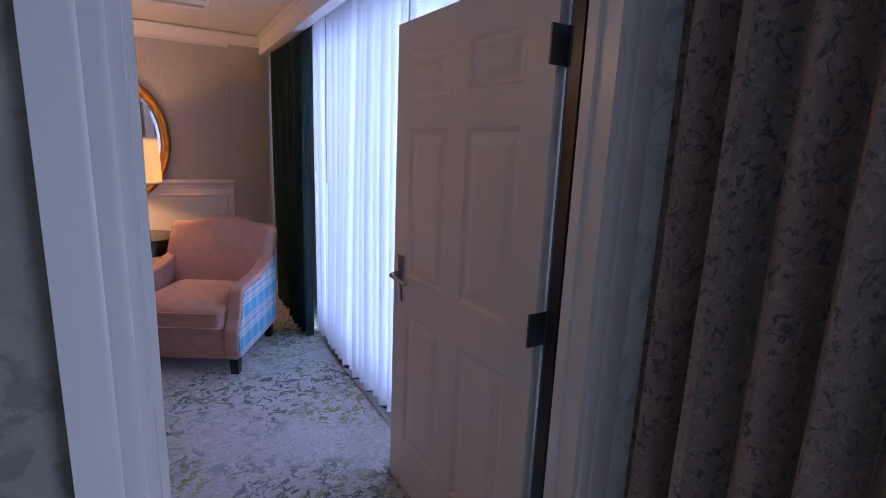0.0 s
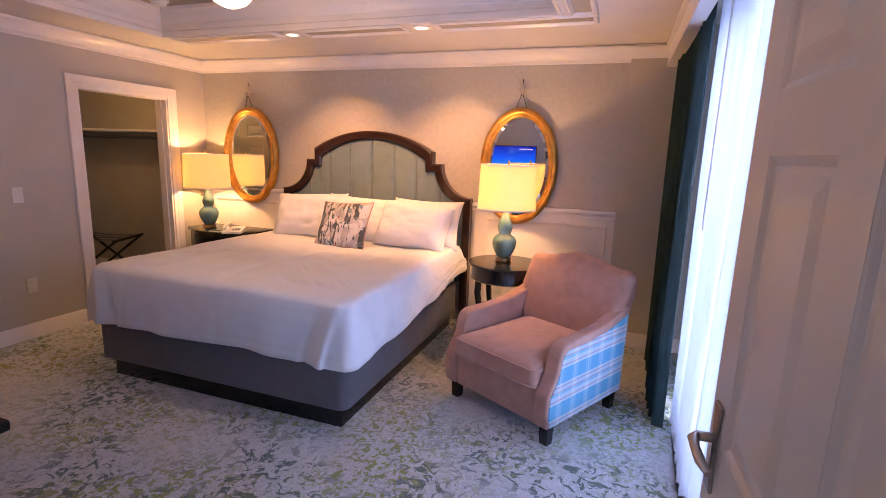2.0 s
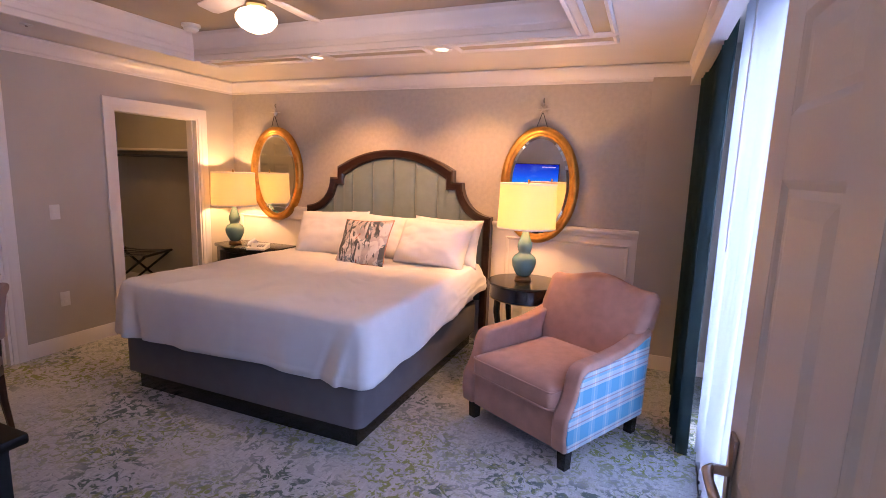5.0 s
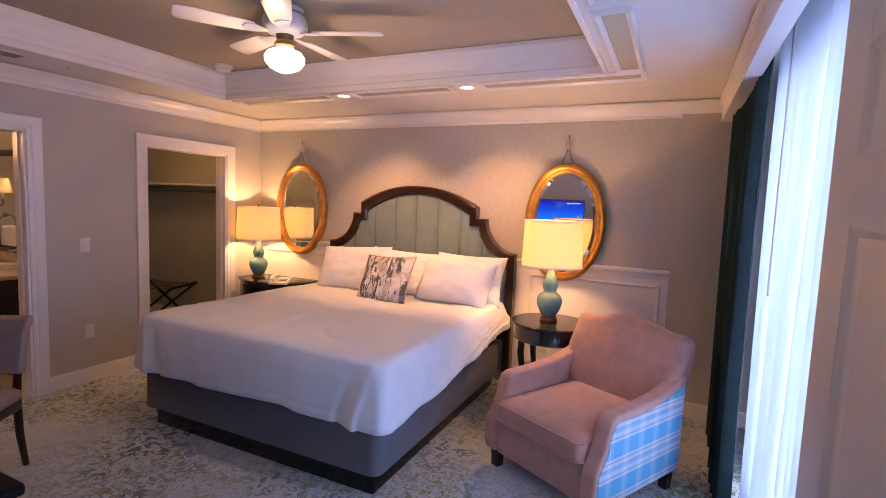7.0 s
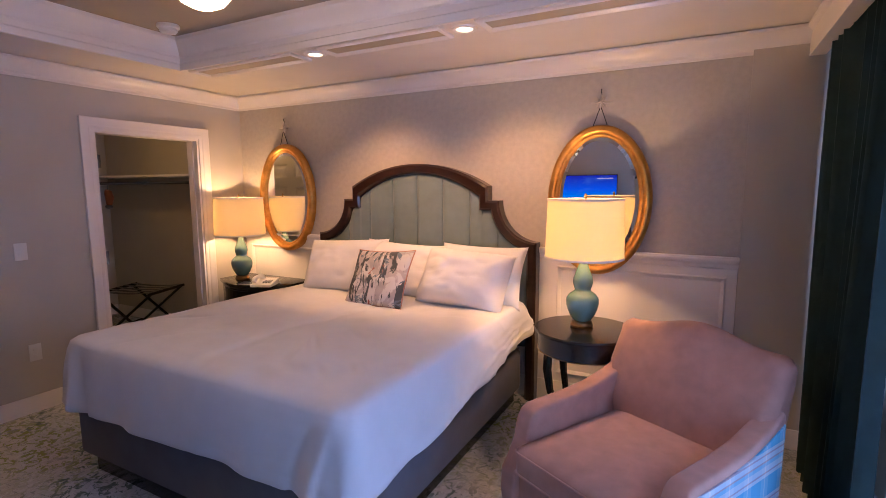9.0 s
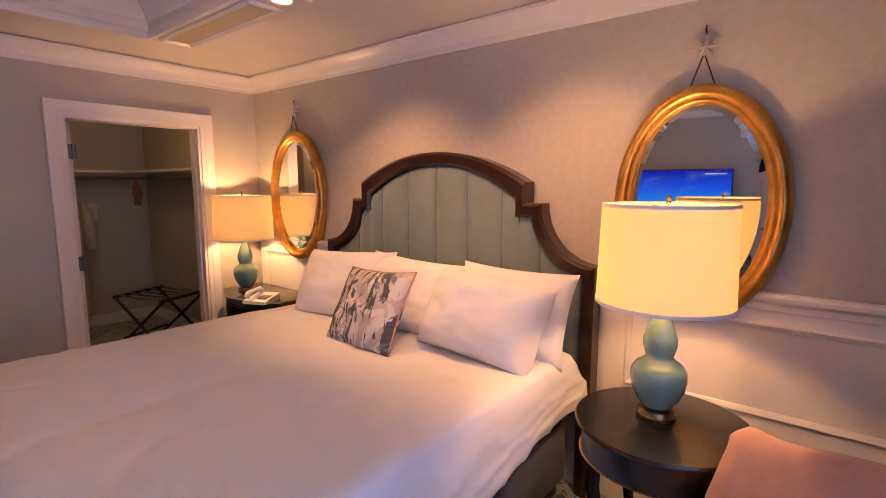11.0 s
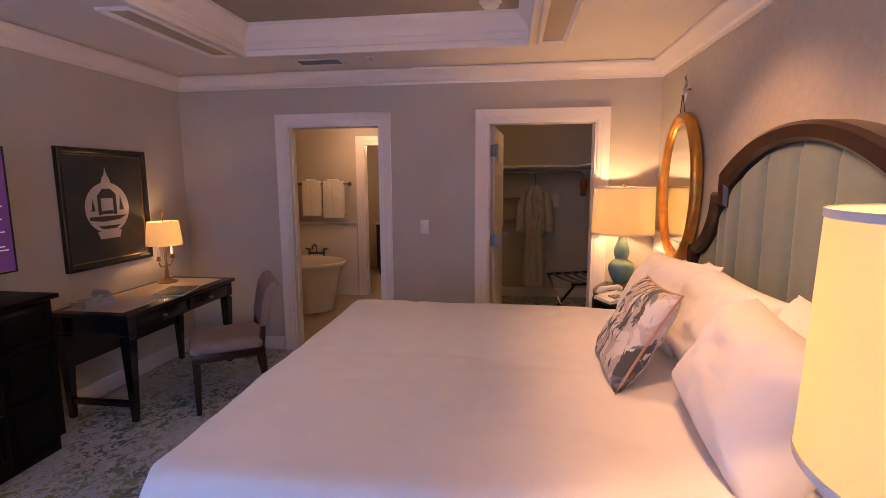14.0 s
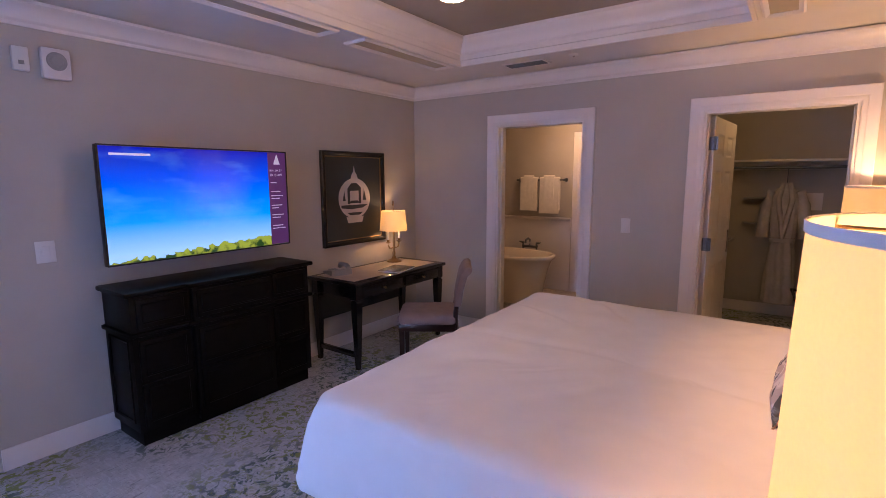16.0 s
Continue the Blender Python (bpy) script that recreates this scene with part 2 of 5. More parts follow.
M_PLAID = plaid("blue_plaid_weave")
M_FLORAL = pattern("floral_print", (0.44, 0.40, 0.40), [
    ((0.60, 0.58, 0.57), 5, 0.48, 0.52, (1, 1, 1), 0), ((0.07, 0.08, 0.09), 5.5, 0.53, 0.56, (2.2, 1, 0.7), 0),
    ((0.36, 0.13, 0.10), 6, 0.63, 0.66, (1.2, 1, 0.8), 0), ((0.16, 0.20, 0.25), 8, 0.60, 0.63, (1, 1, 1), 0)], 0.8)
M_GREEN = material("teal_drape_cloth", (0.018, 0.042, 0.040), 0.9, vary=0.15, scale=12, bump=0.15, grain=400)
M_TAPESTRY = pattern("patterned_drape_cloth", (0.29, 0.22, 0.195), [
    ((0.11, 0.10, 0.10), 42, 0.54, 0.62, (1, 1, 0.8), 0), ((0.38, 0.29, 0.25), 35, 0.56, 0.62, (1, 1, 1), 0)], 0.8, 0.4)
M_SHEER = thin_cloth("sheer_voile", (0.84, 0.86, 0.91), 0.55, 0.04)
M_SHADE = thin_cloth("cream_lampshade", (0.93, 0.83, 0.60), 0.55, 0.0, 200)
M_GOLD = material("aged_gold_leaf", (0.55, 0.28, 0.055), 0.32, metal=0.85, vary=0.3, scale=12, bump=0.12)
M_MIRROR = mirror_glass("silvered_mirror")
M_GLASS = window_glass("clear_glass")
M_CELADON = material("celadon_glaze", (0.17, 0.30, 0.27), 0.08, vary=0.1, scale=5, bump=0.02, coat=0.8)
M_BRASS = material("aged_brass", (0.28, 0.18, 0.08), 0.3, metal=1.0, vary=0.2, bump=0.05)
M_NICKEL = material("satin_nickel", (0.42, 0.38, 0.36), 0.28, metal=1.0, vary=0.08, bump=0.02)
M_PEWTER = material("pale_pewter", (0.55, 0.50, 0.46), 0.4, metal=0.35, vary=0.1, bump=0.04)
M_STEEL = material("dull_steel", (0.16, 0.17, 0.19), 0.4, metal=0.9, vary=0.1, bump=0.04)
M_PLASTIC = material("white_plastic", (0.72, 0.70, 0.68), 0.35, vary=0.03, bump=0.02)
M_GREY = material("grey_plastic", (0.30, 0.30, 0.30), 0.45, vary=0.05, bump=0.03)
M_BLACKPL = material("black_plastic", (0.012, 0.012, 0.014), 0.3, vary=0.1, bump=0.02)
M_PORC = material("porcelain", (0.80, 0.72, 0.60), 0.1, vary=0.02, bump=0.01, coat=0.5)
M_MARBLE = material("cream_marble", (0.58, 0.48, 0.36), 0.15, vary=0.15, scale=9, bump=0.02)
M_LEATHER = material("tan_leather_inlay", (0.42, 0.33, 0.25), 0.45, vary=0.1, scale=9, bump=0.1)
M_NAVY = material("navy_cabinet_paint", (0.018, 0.022, 0.035), 0.35, vary=0.1, bump=0.03)
M_ROBE = material("beige_robe_cloth", (0.52, 0.47, 0.40), 0.9, vary=0.12, scale=12, bump=0.3, grain=300)
M_TOWEL = material("white_terry", (0.78, 0.74, 0.68), 0.95, vary=0.05, scale=20, bump=0.5, grain=250)
M_BROWN = material("red_brown_wood", (0.20, 0.06, 0.025), 0.35, vary=0.2, bump=0.05)
M_PAGE = material("glossy_cover", (0.16, 0.15, 0.16), 0.25, vary=0.35, scale=22, bump=0.02)
M_INK = material("charcoal_mat_board", (0.030, 0.032, 0.034), 0.7, vary=0.15, bump=0.04)
M_PRINT = material("white_print_ink", (0.55, 0.50, 0.47), 0.7, vary=0.08, bump=0.02)
M_GLOBE = glowing("lit_opal_glass", (1.0, 0.80, 0.52), 7.0)
M_CAN = glowing("lit_downlight", (1.0, 0.72, 0.42), 9.0)
M_SCREEN = screen_picture("lit_screen")
M_BAR = glowing("lit_sidebar", (0.07, 0.02, 0.075), 1.3)
M_BARTEXT = glowing("lit_lettering", (0.75, 0.65, 0.75), 0.6)


# ---- mesh helpers ----
def finish(name, bm, mat, parent=None, smooth=40):
    bmesh.ops.recalc_face_normals(bm, faces=bm.faces)
    me = bpy.data.meshes.new(name)
    bm.to_mesh(me)
    bm.free()
    me.materials.append(mat)
    if smooth:
        me.shade_smooth()
        me.set_sharp_from_angle(angle=radians(smooth))
    ob = new(name, me)
    ob.parent = parent
    return ob


def part(name, bm, mat, parent, label="", smooth=40):
    ob = finish(name, bm, mat, parent, smooth)
    if label:
        ob["label"] = label
    return ob


def thing(name, m, label, category, group=""):
    ob = new(name)
    ob.empty_display_size = 0.1
    ob.matrix_world = m
    return tagged(ob, label, category, group)


def structure(name, bm, mat, label="", category="", smooth=40):
    return tagged(finish(name, bm, mat, None, smooth), label, category, kind="structure")


def box(x0, x1, y0, y1, z0, z1, bevel=0.0, bm=None, segs=2):
    own = bmesh.new()
    m = Matrix.Translation(((x0 + x1) / 2, (y0 + y1) / 2, (z0 + z1) / 2)) @ Matrix.Diagonal((abs(x1 - x0), abs(y1 - y0), abs(z1 - z0), 1))
    bmesh.ops.create_cube(own, size=1, matrix=m)
    if bevel:
        bmesh.ops.bevel(own, geom=own.edges[:], offset=bevel, segments=segs, affect="EDGES", profile=0.5)
    return join(bm, own)


def join(bm, own):
    if bm is None:
        return own
    me = bpy.data.meshes.new("temp")
    own.to_mesh(me)
    own.free()
    bm.from_mesh(me)
    bpy.data.meshes.remove(me)
    return bm


def rings(loops, closed=True, cap0=True, cap1=True, bm=None):
    """Skin over loops of equally many points."""
    bm = bm or bmesh.new()
    vs = [[bm.verts.new(p) for p in loop] for loop in loops]
    n = len(loops[0])
    for a, b in zip(vs, vs[1:]):
        for i in range(n if closed else n - 1):
            j = (i + 1) % n
            bm.faces.new((a[i], a[j], b[j], b[i]))
    if closed and cap0:
        bm.faces.new(vs[0][::-1])
    if closed and cap1:
        bm.faces.new(vs[-1])
    return bm


def lathe(profile, segs=32, bm=None, at=(0, 0, 0), cap0=True, cap1=True, sx=1, sy=1):
    return rings([[(at[0] + sx * r * math.cos(2 * math.pi * i / segs), at[1] + sy * r * math.sin(2 * math.pi * i / segs), at[2] + z) for i in range(segs)] for r, z in profile], True, cap0, cap1, bm)


def prism(points, axis, a, b, bevel=0.0, bm=None, segs=2):
    """A polygon in the two other axes, pushed from a to b along the axis."""
    own = bmesh.new()
    put = {"x": lambda p, h: (h, p[0], p[1]), "y": lambda p, h: (p[0], h, p[1]), "z": lambda p, h: (p[0], p[1], h)}[axis]
    rings([[put(p, a) for p in points], [put(p, b) for p in points]], bm=own)
    if bevel:
        bmesh.ops.recalc_face_normals(own, faces=own.faces)
        bmesh.ops.bevel(own, geom=own.edges[:], offset=bevel, segments=segs, affect="EDGES", profile=0.5)
    return join(bm, own)


def tube(path, r, segs=10, bm=None):
    pts = [Vector(p) for p in path]
    loops = []
    for i, p in enumerate(pts):
        d = (pts[min(i + 1, len(pts) - 1)] - pts[max(i - 1, 0)]).normalized()
        side = d.cross(Vector((0, 0, 1)) if abs(d.z) < 0.95 else Vector((1, 0, 0))).normalized()
        up = side.cross(d)
        rr = r[i] if isinstance(r, (list, tuple)) else r
        loops.append([p + rr * (math.cos(2 * math.pi * k / segs) * side + math.sin(2 * math.pi * k / segs) * up) for k in range(segs)])
    return rings(loops, bm=bm)


def loop_moulding(rect, profile, bm=None, m=None):
    """A moulding round a rectangle, mitred: profile of (inward, height)."""
    x0, x1, y0, y1 = rect
    loops = [[(x0 + d, y0 + d, z), (x1 - d, y0 + d, z), (x1 - d, y1 - d, z), (x0 + d, y1 - d, z)] for d, z in profile]
    own = rings(loops + [loops[0]], True, False, False)
    bmesh.ops.remove_doubles(own, verts=own.verts[:], dist=1e-6)
    if m:
        own.transform(m)
    return join(bm, own)


def rounded_rect(hx, hy, r, z, n=10, cx=0, cy=0):
    out = []
    for sx, sy, a0 in ((1, 1, 0), (-1, 1, 90), (-1, -1, 180), (1, -1, 270)):
        for k in range(n + 1):
            a = radians(a0 + 90 * k / n)
            out.append((cx + sx * (hx - r) + r * math.cos(a), cy + sy * (hy - r) + r * math.sin(a), z))
    return out


def text_mesh(words, size, m):
    cu = bpy.data.curves.new("lettering", "FONT")
    cu.body, cu.size = words, size
    ob = bpy.data.objects.new("lettering", cu)
    me = bpy.data.meshes.new_from_object(ob)
    bm = bmesh.new()
    bm.from_mesh(me)
    bm.transform(m)
    bpy.data.objects.remove(ob)
    return bm


# ---- structure ----
def wall_boxes(axis, a, b, lo, hi, z0, z1, openings):
    """A wall from lo to hi, between a and b across, with openings (from, to, bottom, top)."""
    bm = bmesh.new()

    def put(p, q, r, s):
        if q - p > 1e-4 and s - r > 1e-4:
            if axis == "x":
                box(a, b, p, q, r, s, bm=bm)
            else:
                box(p, q, a, b, r, s, bm=bm)
    at = lo
    for p, q, r, s in sorted(openings):
        put(at, p, z0, z1)
        put(p, q, z0, r)
        put(p, q, s, z1)
        at = q
    put(at, hi, z0, z1)
    return bm


BATH_DOOR, CLOSET_DOOR, ENTRY = (0.879, 1.719), (2.628, 3.518), (1.295, 2.29)
TOP = 2.03
structure("wall_west", wall_boxes("x", WEST - 0.14, WEST, -0.9, 4.1, 0, 2.9, [(*BATH_DOOR, 0, TOP), (*CLOSET_DOOR, 0, TOP)]), M_WALL, "warm grey painted bedroom wall with two doorways", "wall", 0)
structure("wall_north", wall_boxes("y", NORTH, NORTH + 0.12, -2.4, 2.8, 0, 2.9, []), M_PAPER, "textured beige wallpaper behind the headboard", "wall", 0)
structure("wall_north_return", box(1.96, EAST, NORTH - 0.025, NORTH - 0.001, 0, SOFFIT), M_WALL, "plain painted strip of wall beside the drapes", "wall", 0)
structure("wall_south", wall_boxes("y", SOUTH - 0.07, SOUTH, -2.4, 2.62, 0, 2.9, [(*ENTRY, 0, TOP)]), M_WALL, "warm grey painted wall behind the television", "wall", 0)
structure("wall_south_living", wall_boxes("y", SOUTH - 0.15, SOUTH - 0.072, -2.4, 2.62, 0, 2.9, [(*ENTRY, 0, TOP)]), M_LIVING, "living room side in mottled grey green wallpaper", "wall", 0)
structure("wall_east", wall_boxes("x", EAST, EAST + 0.15, -3.2, 4.1, 0, 2.9, [(0.25, 2.95, 0.06, 2.28), (-2.8, -1.0, 0.06, 2.28)]), M_WALL, "window wall with wide glazed openings", "wall", 0)
structure("wall_living_west", box(-1.55, -1.4, -3.2, -0.28, 0, 2.9), M_LIVING, "plain living room wall", "wall", 0)
structure("wall_living_south", box(-1.4, 2.62, -3.35, -3.2, 0, 2.9), M_LIVING, "plain living room wall", "wall", 0)
structure("floor", box(-2.47, 2.7, -3.3, 4.1, -0.12, 0), M_CARPET, "grey carpet with worn green leafy pattern", "carpet", 0)
structure("floor_closet", box(-4.95, -2.475, 2.36, 4.1, -0.12, -0.001), M_CARPET, "grey patterned carpet in the closet", "carpet", 0)
structure("floor_bathroom", box(-6.7, -2.475, -1.2, 2.355, -0.12, -0.002), M_TILE, "warm stone bathroom floor", "floor", 0)

# Ceiling: soffit round a raised tray, and plain ceilings over the other rooms.
tx0, tx1, ty0, ty1 = TRAY_RECT
bm = box(-2.4, tx0, SOUTH, NORTH, SOFFIT, 2.7)
box(tx1, 2.30, SOUTH, NORTH, SOFFIT, 2.7, bm=bm)
box(tx0, tx1, SOUTH, ty0, SOFFIT, 2.7, bm=bm)
box(tx0, tx1, ty1, NORTH, SOFFIT, 2.7, bm=bm)
structure("ceiling_soffit", bm, M_SOFFIT, "white painted soffit round the raised tray", "ceiling", 0)
structure("ceiling_tray", box(tx0 - 0.1, tx1 + 0.1, ty0 - 0.1, ty1 + 0.1, TRAY, TRAY + 0.1), M_TRAY, "raised tan ceiling panel with a fan", "ceiling", 0)
structure("ceiling_pocket", box(2.22, EAST, SOUTH, NORTH, 2.60, 2.75), M_SOFFIT, "curtain pocket over the window", "ceiling", 0)
structure("ceiling_living", box(-1.4, 2.62, -3.2, -0.28, 2.6, 2.7), M_SOFFIT, "white living room ceiling", "ceiling", 0)
structure("ceiling_closet", box(-4.95, -2.54, 2.36, 4.1, 2.42, 2.5), M_SOFFIT, "white closet ceiling", "ceiling", 0)
structure("ceiling_bathroom", box(-6.7, -2.54, -1.2, 2.35, 2.26, 2.36), M_SOFFIT, "white bathroom ceiling", "ceiling", 0)

CROWN = [(0, 0), (0.012, 0), (0.014, 0.018), (0.03, 0.03), (0.04, 0.05), (0.062, 0.075), (0.085, 0.088), (0.1, 0.10), (0.1, 0.116), (0, 0.116)]
structure("crown_moulding", loop_moulding((WEST, 2.30, SOUTH, NORTH), [(d, 2.342 + z) for d, z in CROWN]), M_TRIM, "white stepped crown moulding round the bedroom", "moulding", 25)
structure("drape_pelmet", box(2.225, 2.30, SOUTH, NORTH - 0.03, 2.30, SOFFIT + 0.1), M_TRIM, "white pelmet hiding the drape track", "moulding", 0)
structure("tray_moulding", loop_moulding(TRAY_RECT, [(-0.004, SOFFIT - 0.012), (0.02, SOFFIT - 0.012), (0.02, SOFFIT + 0.03), (0.008, SOFFIT + 0.04), (0.008, 2.545), (0.02, 2.555), (0.026, 2.575), (0.05, 2.605), (0.078, 2.625), (0.09, 2.645), (0.09, 2.669), (-0.004, 2.669)]), M_TRIM, "white moulding lining the ceiling tray", "moulding", 25)


def band(x0, x1, y0, y1):
    """A beige ceiling band in a raised white frame."""
    z = SOFFIT
    structure("ceiling_band", box(x0, x1, y0, y1, z - 0.004, z + 0.01), M_BAND, "beige painted ceiling band", "moulding", 0)
    structure("ceiling_band_frame", loop_moulding((x0 - 0.03, x1 + 0.03, y0 - 0.03, y1 + 0.03), [(0, z), (0, z - 0.012), (0.012, z - 0.02), (0.024, z - 0.012), (0.034, z - 0.008), (0.034, z)]), M_TRIM, "white raised frame round a ceiling band", "moulding", 25)


for y0, y1 in ((3.02, 3.16), (0.673, 0.813)):
    for x0, x1 in ((-1.70, -0.72), (-0.44, 0.38), (0.66, 1.71)):
        band(x0, x1, y0, y1)
for y0, y1 in ((0.89, 1.85), (2.0, 2.94)):
    band(1.60, 1.71, y0, y1)

# Baseboards, wainscot and chair rail.
BASEP = [(0, 0), (0.014, 0), (0.014, 0.09), (0.010, 0.10), (0.006, 0.118), (0, 0.12)]


def run(name, a, b, profile, out, mat=M_TRIM, label="", category="moulding"):
    """A moulding along a straight line a-b; out is the way that it stands off the wall."""
    loops = [[(p[0] + out[0] * d, p[1] + out[1] * d, z) for d, z in profile] for p in (a, b)]
    return structure(name, rings(loops), mat, label, category, 25)


for a, b in (((WEST, -0.12), (WEST, 0.77)), ((WEST, 1.82), (WEST, 2.518)), ((WEST, 3.63), (WEST, 3.98))):
    run("baseboard", a, b, BASEP, (1, 0), label="white painted baseboard", category="baseboard")
run("baseboard", (-2.38, SOUTH), (1.16, SOUTH), BASEP, (0, 1), label="white painted baseboard", category="baseboard")
run("baseboard", (1.965, NORTH - 0.025), (2.6, NORTH - 0.025), BASEP, (0, -1), label="white painted baseboard", category="baseboard")
structure("wainscot", box(-2.38, 1.958, NORTH - 0.012, NORTH - 0.001, 0, 1.10), M_TRIM, "white painted panelled wainscot", "panelling", 0)
run("baseboard", (-2.38, NORTH - 0.012), (1.958, NORTH - 0.012), [(d * 1.2, z * 1.3) for d, z in BASEP], (0, -1), label="tall white baseboard under the wainscot", category="baseboard")
run("chair_rail", (-2.38, NORTH - 0.012), (1.963, NORTH - 0.012), [(0, 1.073), (0.012, 1.078), (0.014, 1.103), (0.03, 1.118), (0.034, 1.133), (0.03, 1.146), (0, 1.15)], (0, -1), label="white moulded chair rail", category="moulding")
PANEL = [(0, 0), (0.0, 0.008), (0.008, 0.016), (0.018, 0.012), (0.03, 0.004), (0.03, 0)]
for x0, x1 in ((0.84, 1.90), (-2.3, -1.45), (-1.3, 0.6)):
    for z0, z1 in ((0.62, 1.02), (0.22, 0.54)):
        structure("wainscot_panel", loop_moulding((x0, x1, z0, z1), PANEL, m=Matrix.Translation((0, NORTH - 0.012, 0)) @ Matrix.Rotation(radians(90), 4, "X")), M_TRIM, "raised rectangular panel moulding", "moulding", 25)


def casing(name, lo, hi, top, m, wide=0.095, label="white moulded door casing"):
    """Casing in the local x-z plane, proud along -y."""
    prof = [(0, 0), (0, -0.010), (0.012, -0.014), (0.03, -0.014), (0.04, -0.019), (0.075, -0.022), (0.09, -0.026), (wide, -0.024), (wide, 0)]
    loops = []
    for d, y in prof:
        loops.append([(lo - d, y, 0), (lo - d, y, top + d), (hi + d, y, top + d), (hi + d, y, 0)])
    bm = rings(loops + [loops[0]], False)
    bm.transform(m)
    return structure(name, bm, M_TRIM, label, "door casing", 25)


def jamb(name, axis, lo, hi, top, a, b):
    bm = bmesh.new()
    for p, q in ((lo, lo + 0.018), (hi - 0.018, hi)):
        box(*((a, b, p, q) if axis == "x" else (p, q, a, b)), 0, top, bm=bm)
    box(*((a, b, lo + 0.018, hi - 0.018) if axis == "x" else (lo + 0.018, hi - 0.018, a, b)), top - 0.018, top, bm=bm)
    c = (a + b) / 2
    for p, q in ((lo + 0.018, lo + 0.03), (hi - 0.03, hi - 0.018)):
        box(*((c - 0.018, c + 0.018, p, q) if axis == "x" else (p, q, c - 0.018, c + 0.018)), 0, top - 0.018, bm=bm)
    return structure(name, bm, M_TRIM, "white painted door jamb with stop", "door jamb", 0)


TO_WEST = Matrix.Translation((WEST, 0, 0)) @ Matrix.Rotation(radians(90), 4, "Z")
casing("casing_1", *BATH_DOOR, TOP, TO_WEST)
casing("casing_2", *CLOSET_DOOR, TOP, TO_WEST)
casing("casing_3", -ENTRY[1], -ENTRY[0], TOP, Matrix.Translation((0, SOUTH, 0)) @ Matrix.Rotation(radians(180), 4, "Z"))
casing("casing_4", *ENTRY, TOP, Matrix.Translation((0, SOUTH - 0.15, 0)), wide=0.09)
jamb("jamb_1", "x", *BATH_DOOR, TOP, WEST - 0.141, WEST + 0.002)
jamb("jamb_2", "x", *CLOSET_DOOR, TOP, WEST - 0.141, WEST + 0.002)
jamb("jamb_3", "y", *ENTRY, TOP, SOUTH - 0.151, SOUTH + 0.002)


def six_panel_door(name, width, m, label, lever=True):
    """Leaf from the hinge at x=0 along +x, 40 mm thick in y, with three rows of two panels on both faces."""
    h = 2.0
    ob = thing(name, m, label, "door")
    ob["kind"] = "structure"
    leaf = box(0, width, -0.012, 0.012, 0.01, h)
    st, mid = 0.115, 0.11
    cols = [(st, width / 2 - mid / 2), (width / 2 + mid / 2, width - st)]
    rows = [(0.23, 0.84), (1.0, 1.60), (1.71, 1.88)]
    for x0, x1 in ((0, st), (width / 2 - mid / 2, width / 2 + mid / 2), (width - st, width)):
        box(x0, x1, -0.02, 0.02, 0.01, h, bm=leaf)
    for z0, z1 in ((0.01, 0.23), (0.84, 1.0), (1.60, 1.71), (1.88, h)):
        for x0, x1 in cols:
            box(x0, x1, -0.0198, 0.0198, z0, z1, bm=leaf)
    part("leaf", leaf, M_DOOR, ob, smooth=0)
    for x0, x1 in cols:
        for z0, z1 in rows:
            for s in (-1, 1):
                loops = [[(x0 + d, s * y, z0 + d), (x1 - d, s * y, z0 + d), (x1 - d, s * y, z1 - d), (x0 + d, s * y, z1 - d)] for d, y in ((0.0, 0.0195), (0.006, 0.0175), (0.016, 0.0122), (0.03, 0.0125), (0.06, 0.0185), (0.075, 0.0185))]
                part("panel", rings(loops, True, False, True), M_DOOR, ob, smooth=0)
    if lever:
        for s in (-1, 1):
            plate = prism([(-0.024 + 0.048 * (k % 2 == (k // 2) % 2), -0.1 + 0.2 * (k // 2)) for k in (0, 1, 3, 2)], "y", s * 0.0205, s * 0.029, 0.003)
            plate.transform(Matrix.Translation((width - 0.065, 0, 0.98)))
            p = part("lever_plate", plate, M_NICKEL, ob, "tall satin nickel lock plate")
            path = [(width - 0.065, s * 0.028, 1.0), (width - 0.065, s * 0.06, 1.0), (width - 0.08, s * 0.07, 1.0), (width - 0.11, s * 0.072, 0.998), (width - 0.15, s * 0.068, 0.99), (width - 0.185, s * 0.06, 0.985)]
            part("lever", tube(path, [0.011, 0.011, 0.012, 0.010, 0.011, 0.006]), M_NICKEL, p, "curved satin nickel lever")
    for z in (0.25, 1.03, 1.80):
        bm = box(-0.004, 0.002, -0.045, 0.045, z - 0.05, z + 0.05)
        tube([(-0.006, -0.024, z - 0.052), (-0.006, -0.024, z + 0.052)], 0.008, bm=bm)
        part("hinge", bm, M_STEEL, ob, "dull steel butt hinge")
    return ob


six_panel_door("door_1", 0.89, pose(2.268, SOUTH + 0.03, 0, 0, 0, 92.5), "open white six-panel bedroom door with nickel lever")
# Black strip added on the hinge jamb so that the door gap reads dark.
structure("hinge_gap_strip", box(ENTRY[1] - 0.0275, ENTRY[1] - 0.0185, SOUTH - 0.045, SOUTH - 0.004, 0.005, 2.005), M_BLACKPL, "black strip filling the gap along the hinge jamb", "door seal", 0)
six_panel_door("door_2", 0.86, pose(WEST - 0.10, CLOSET_DOOR[0] + 0.045, 0, 0, 0, 176), "white six-panel closet door folded open inside")


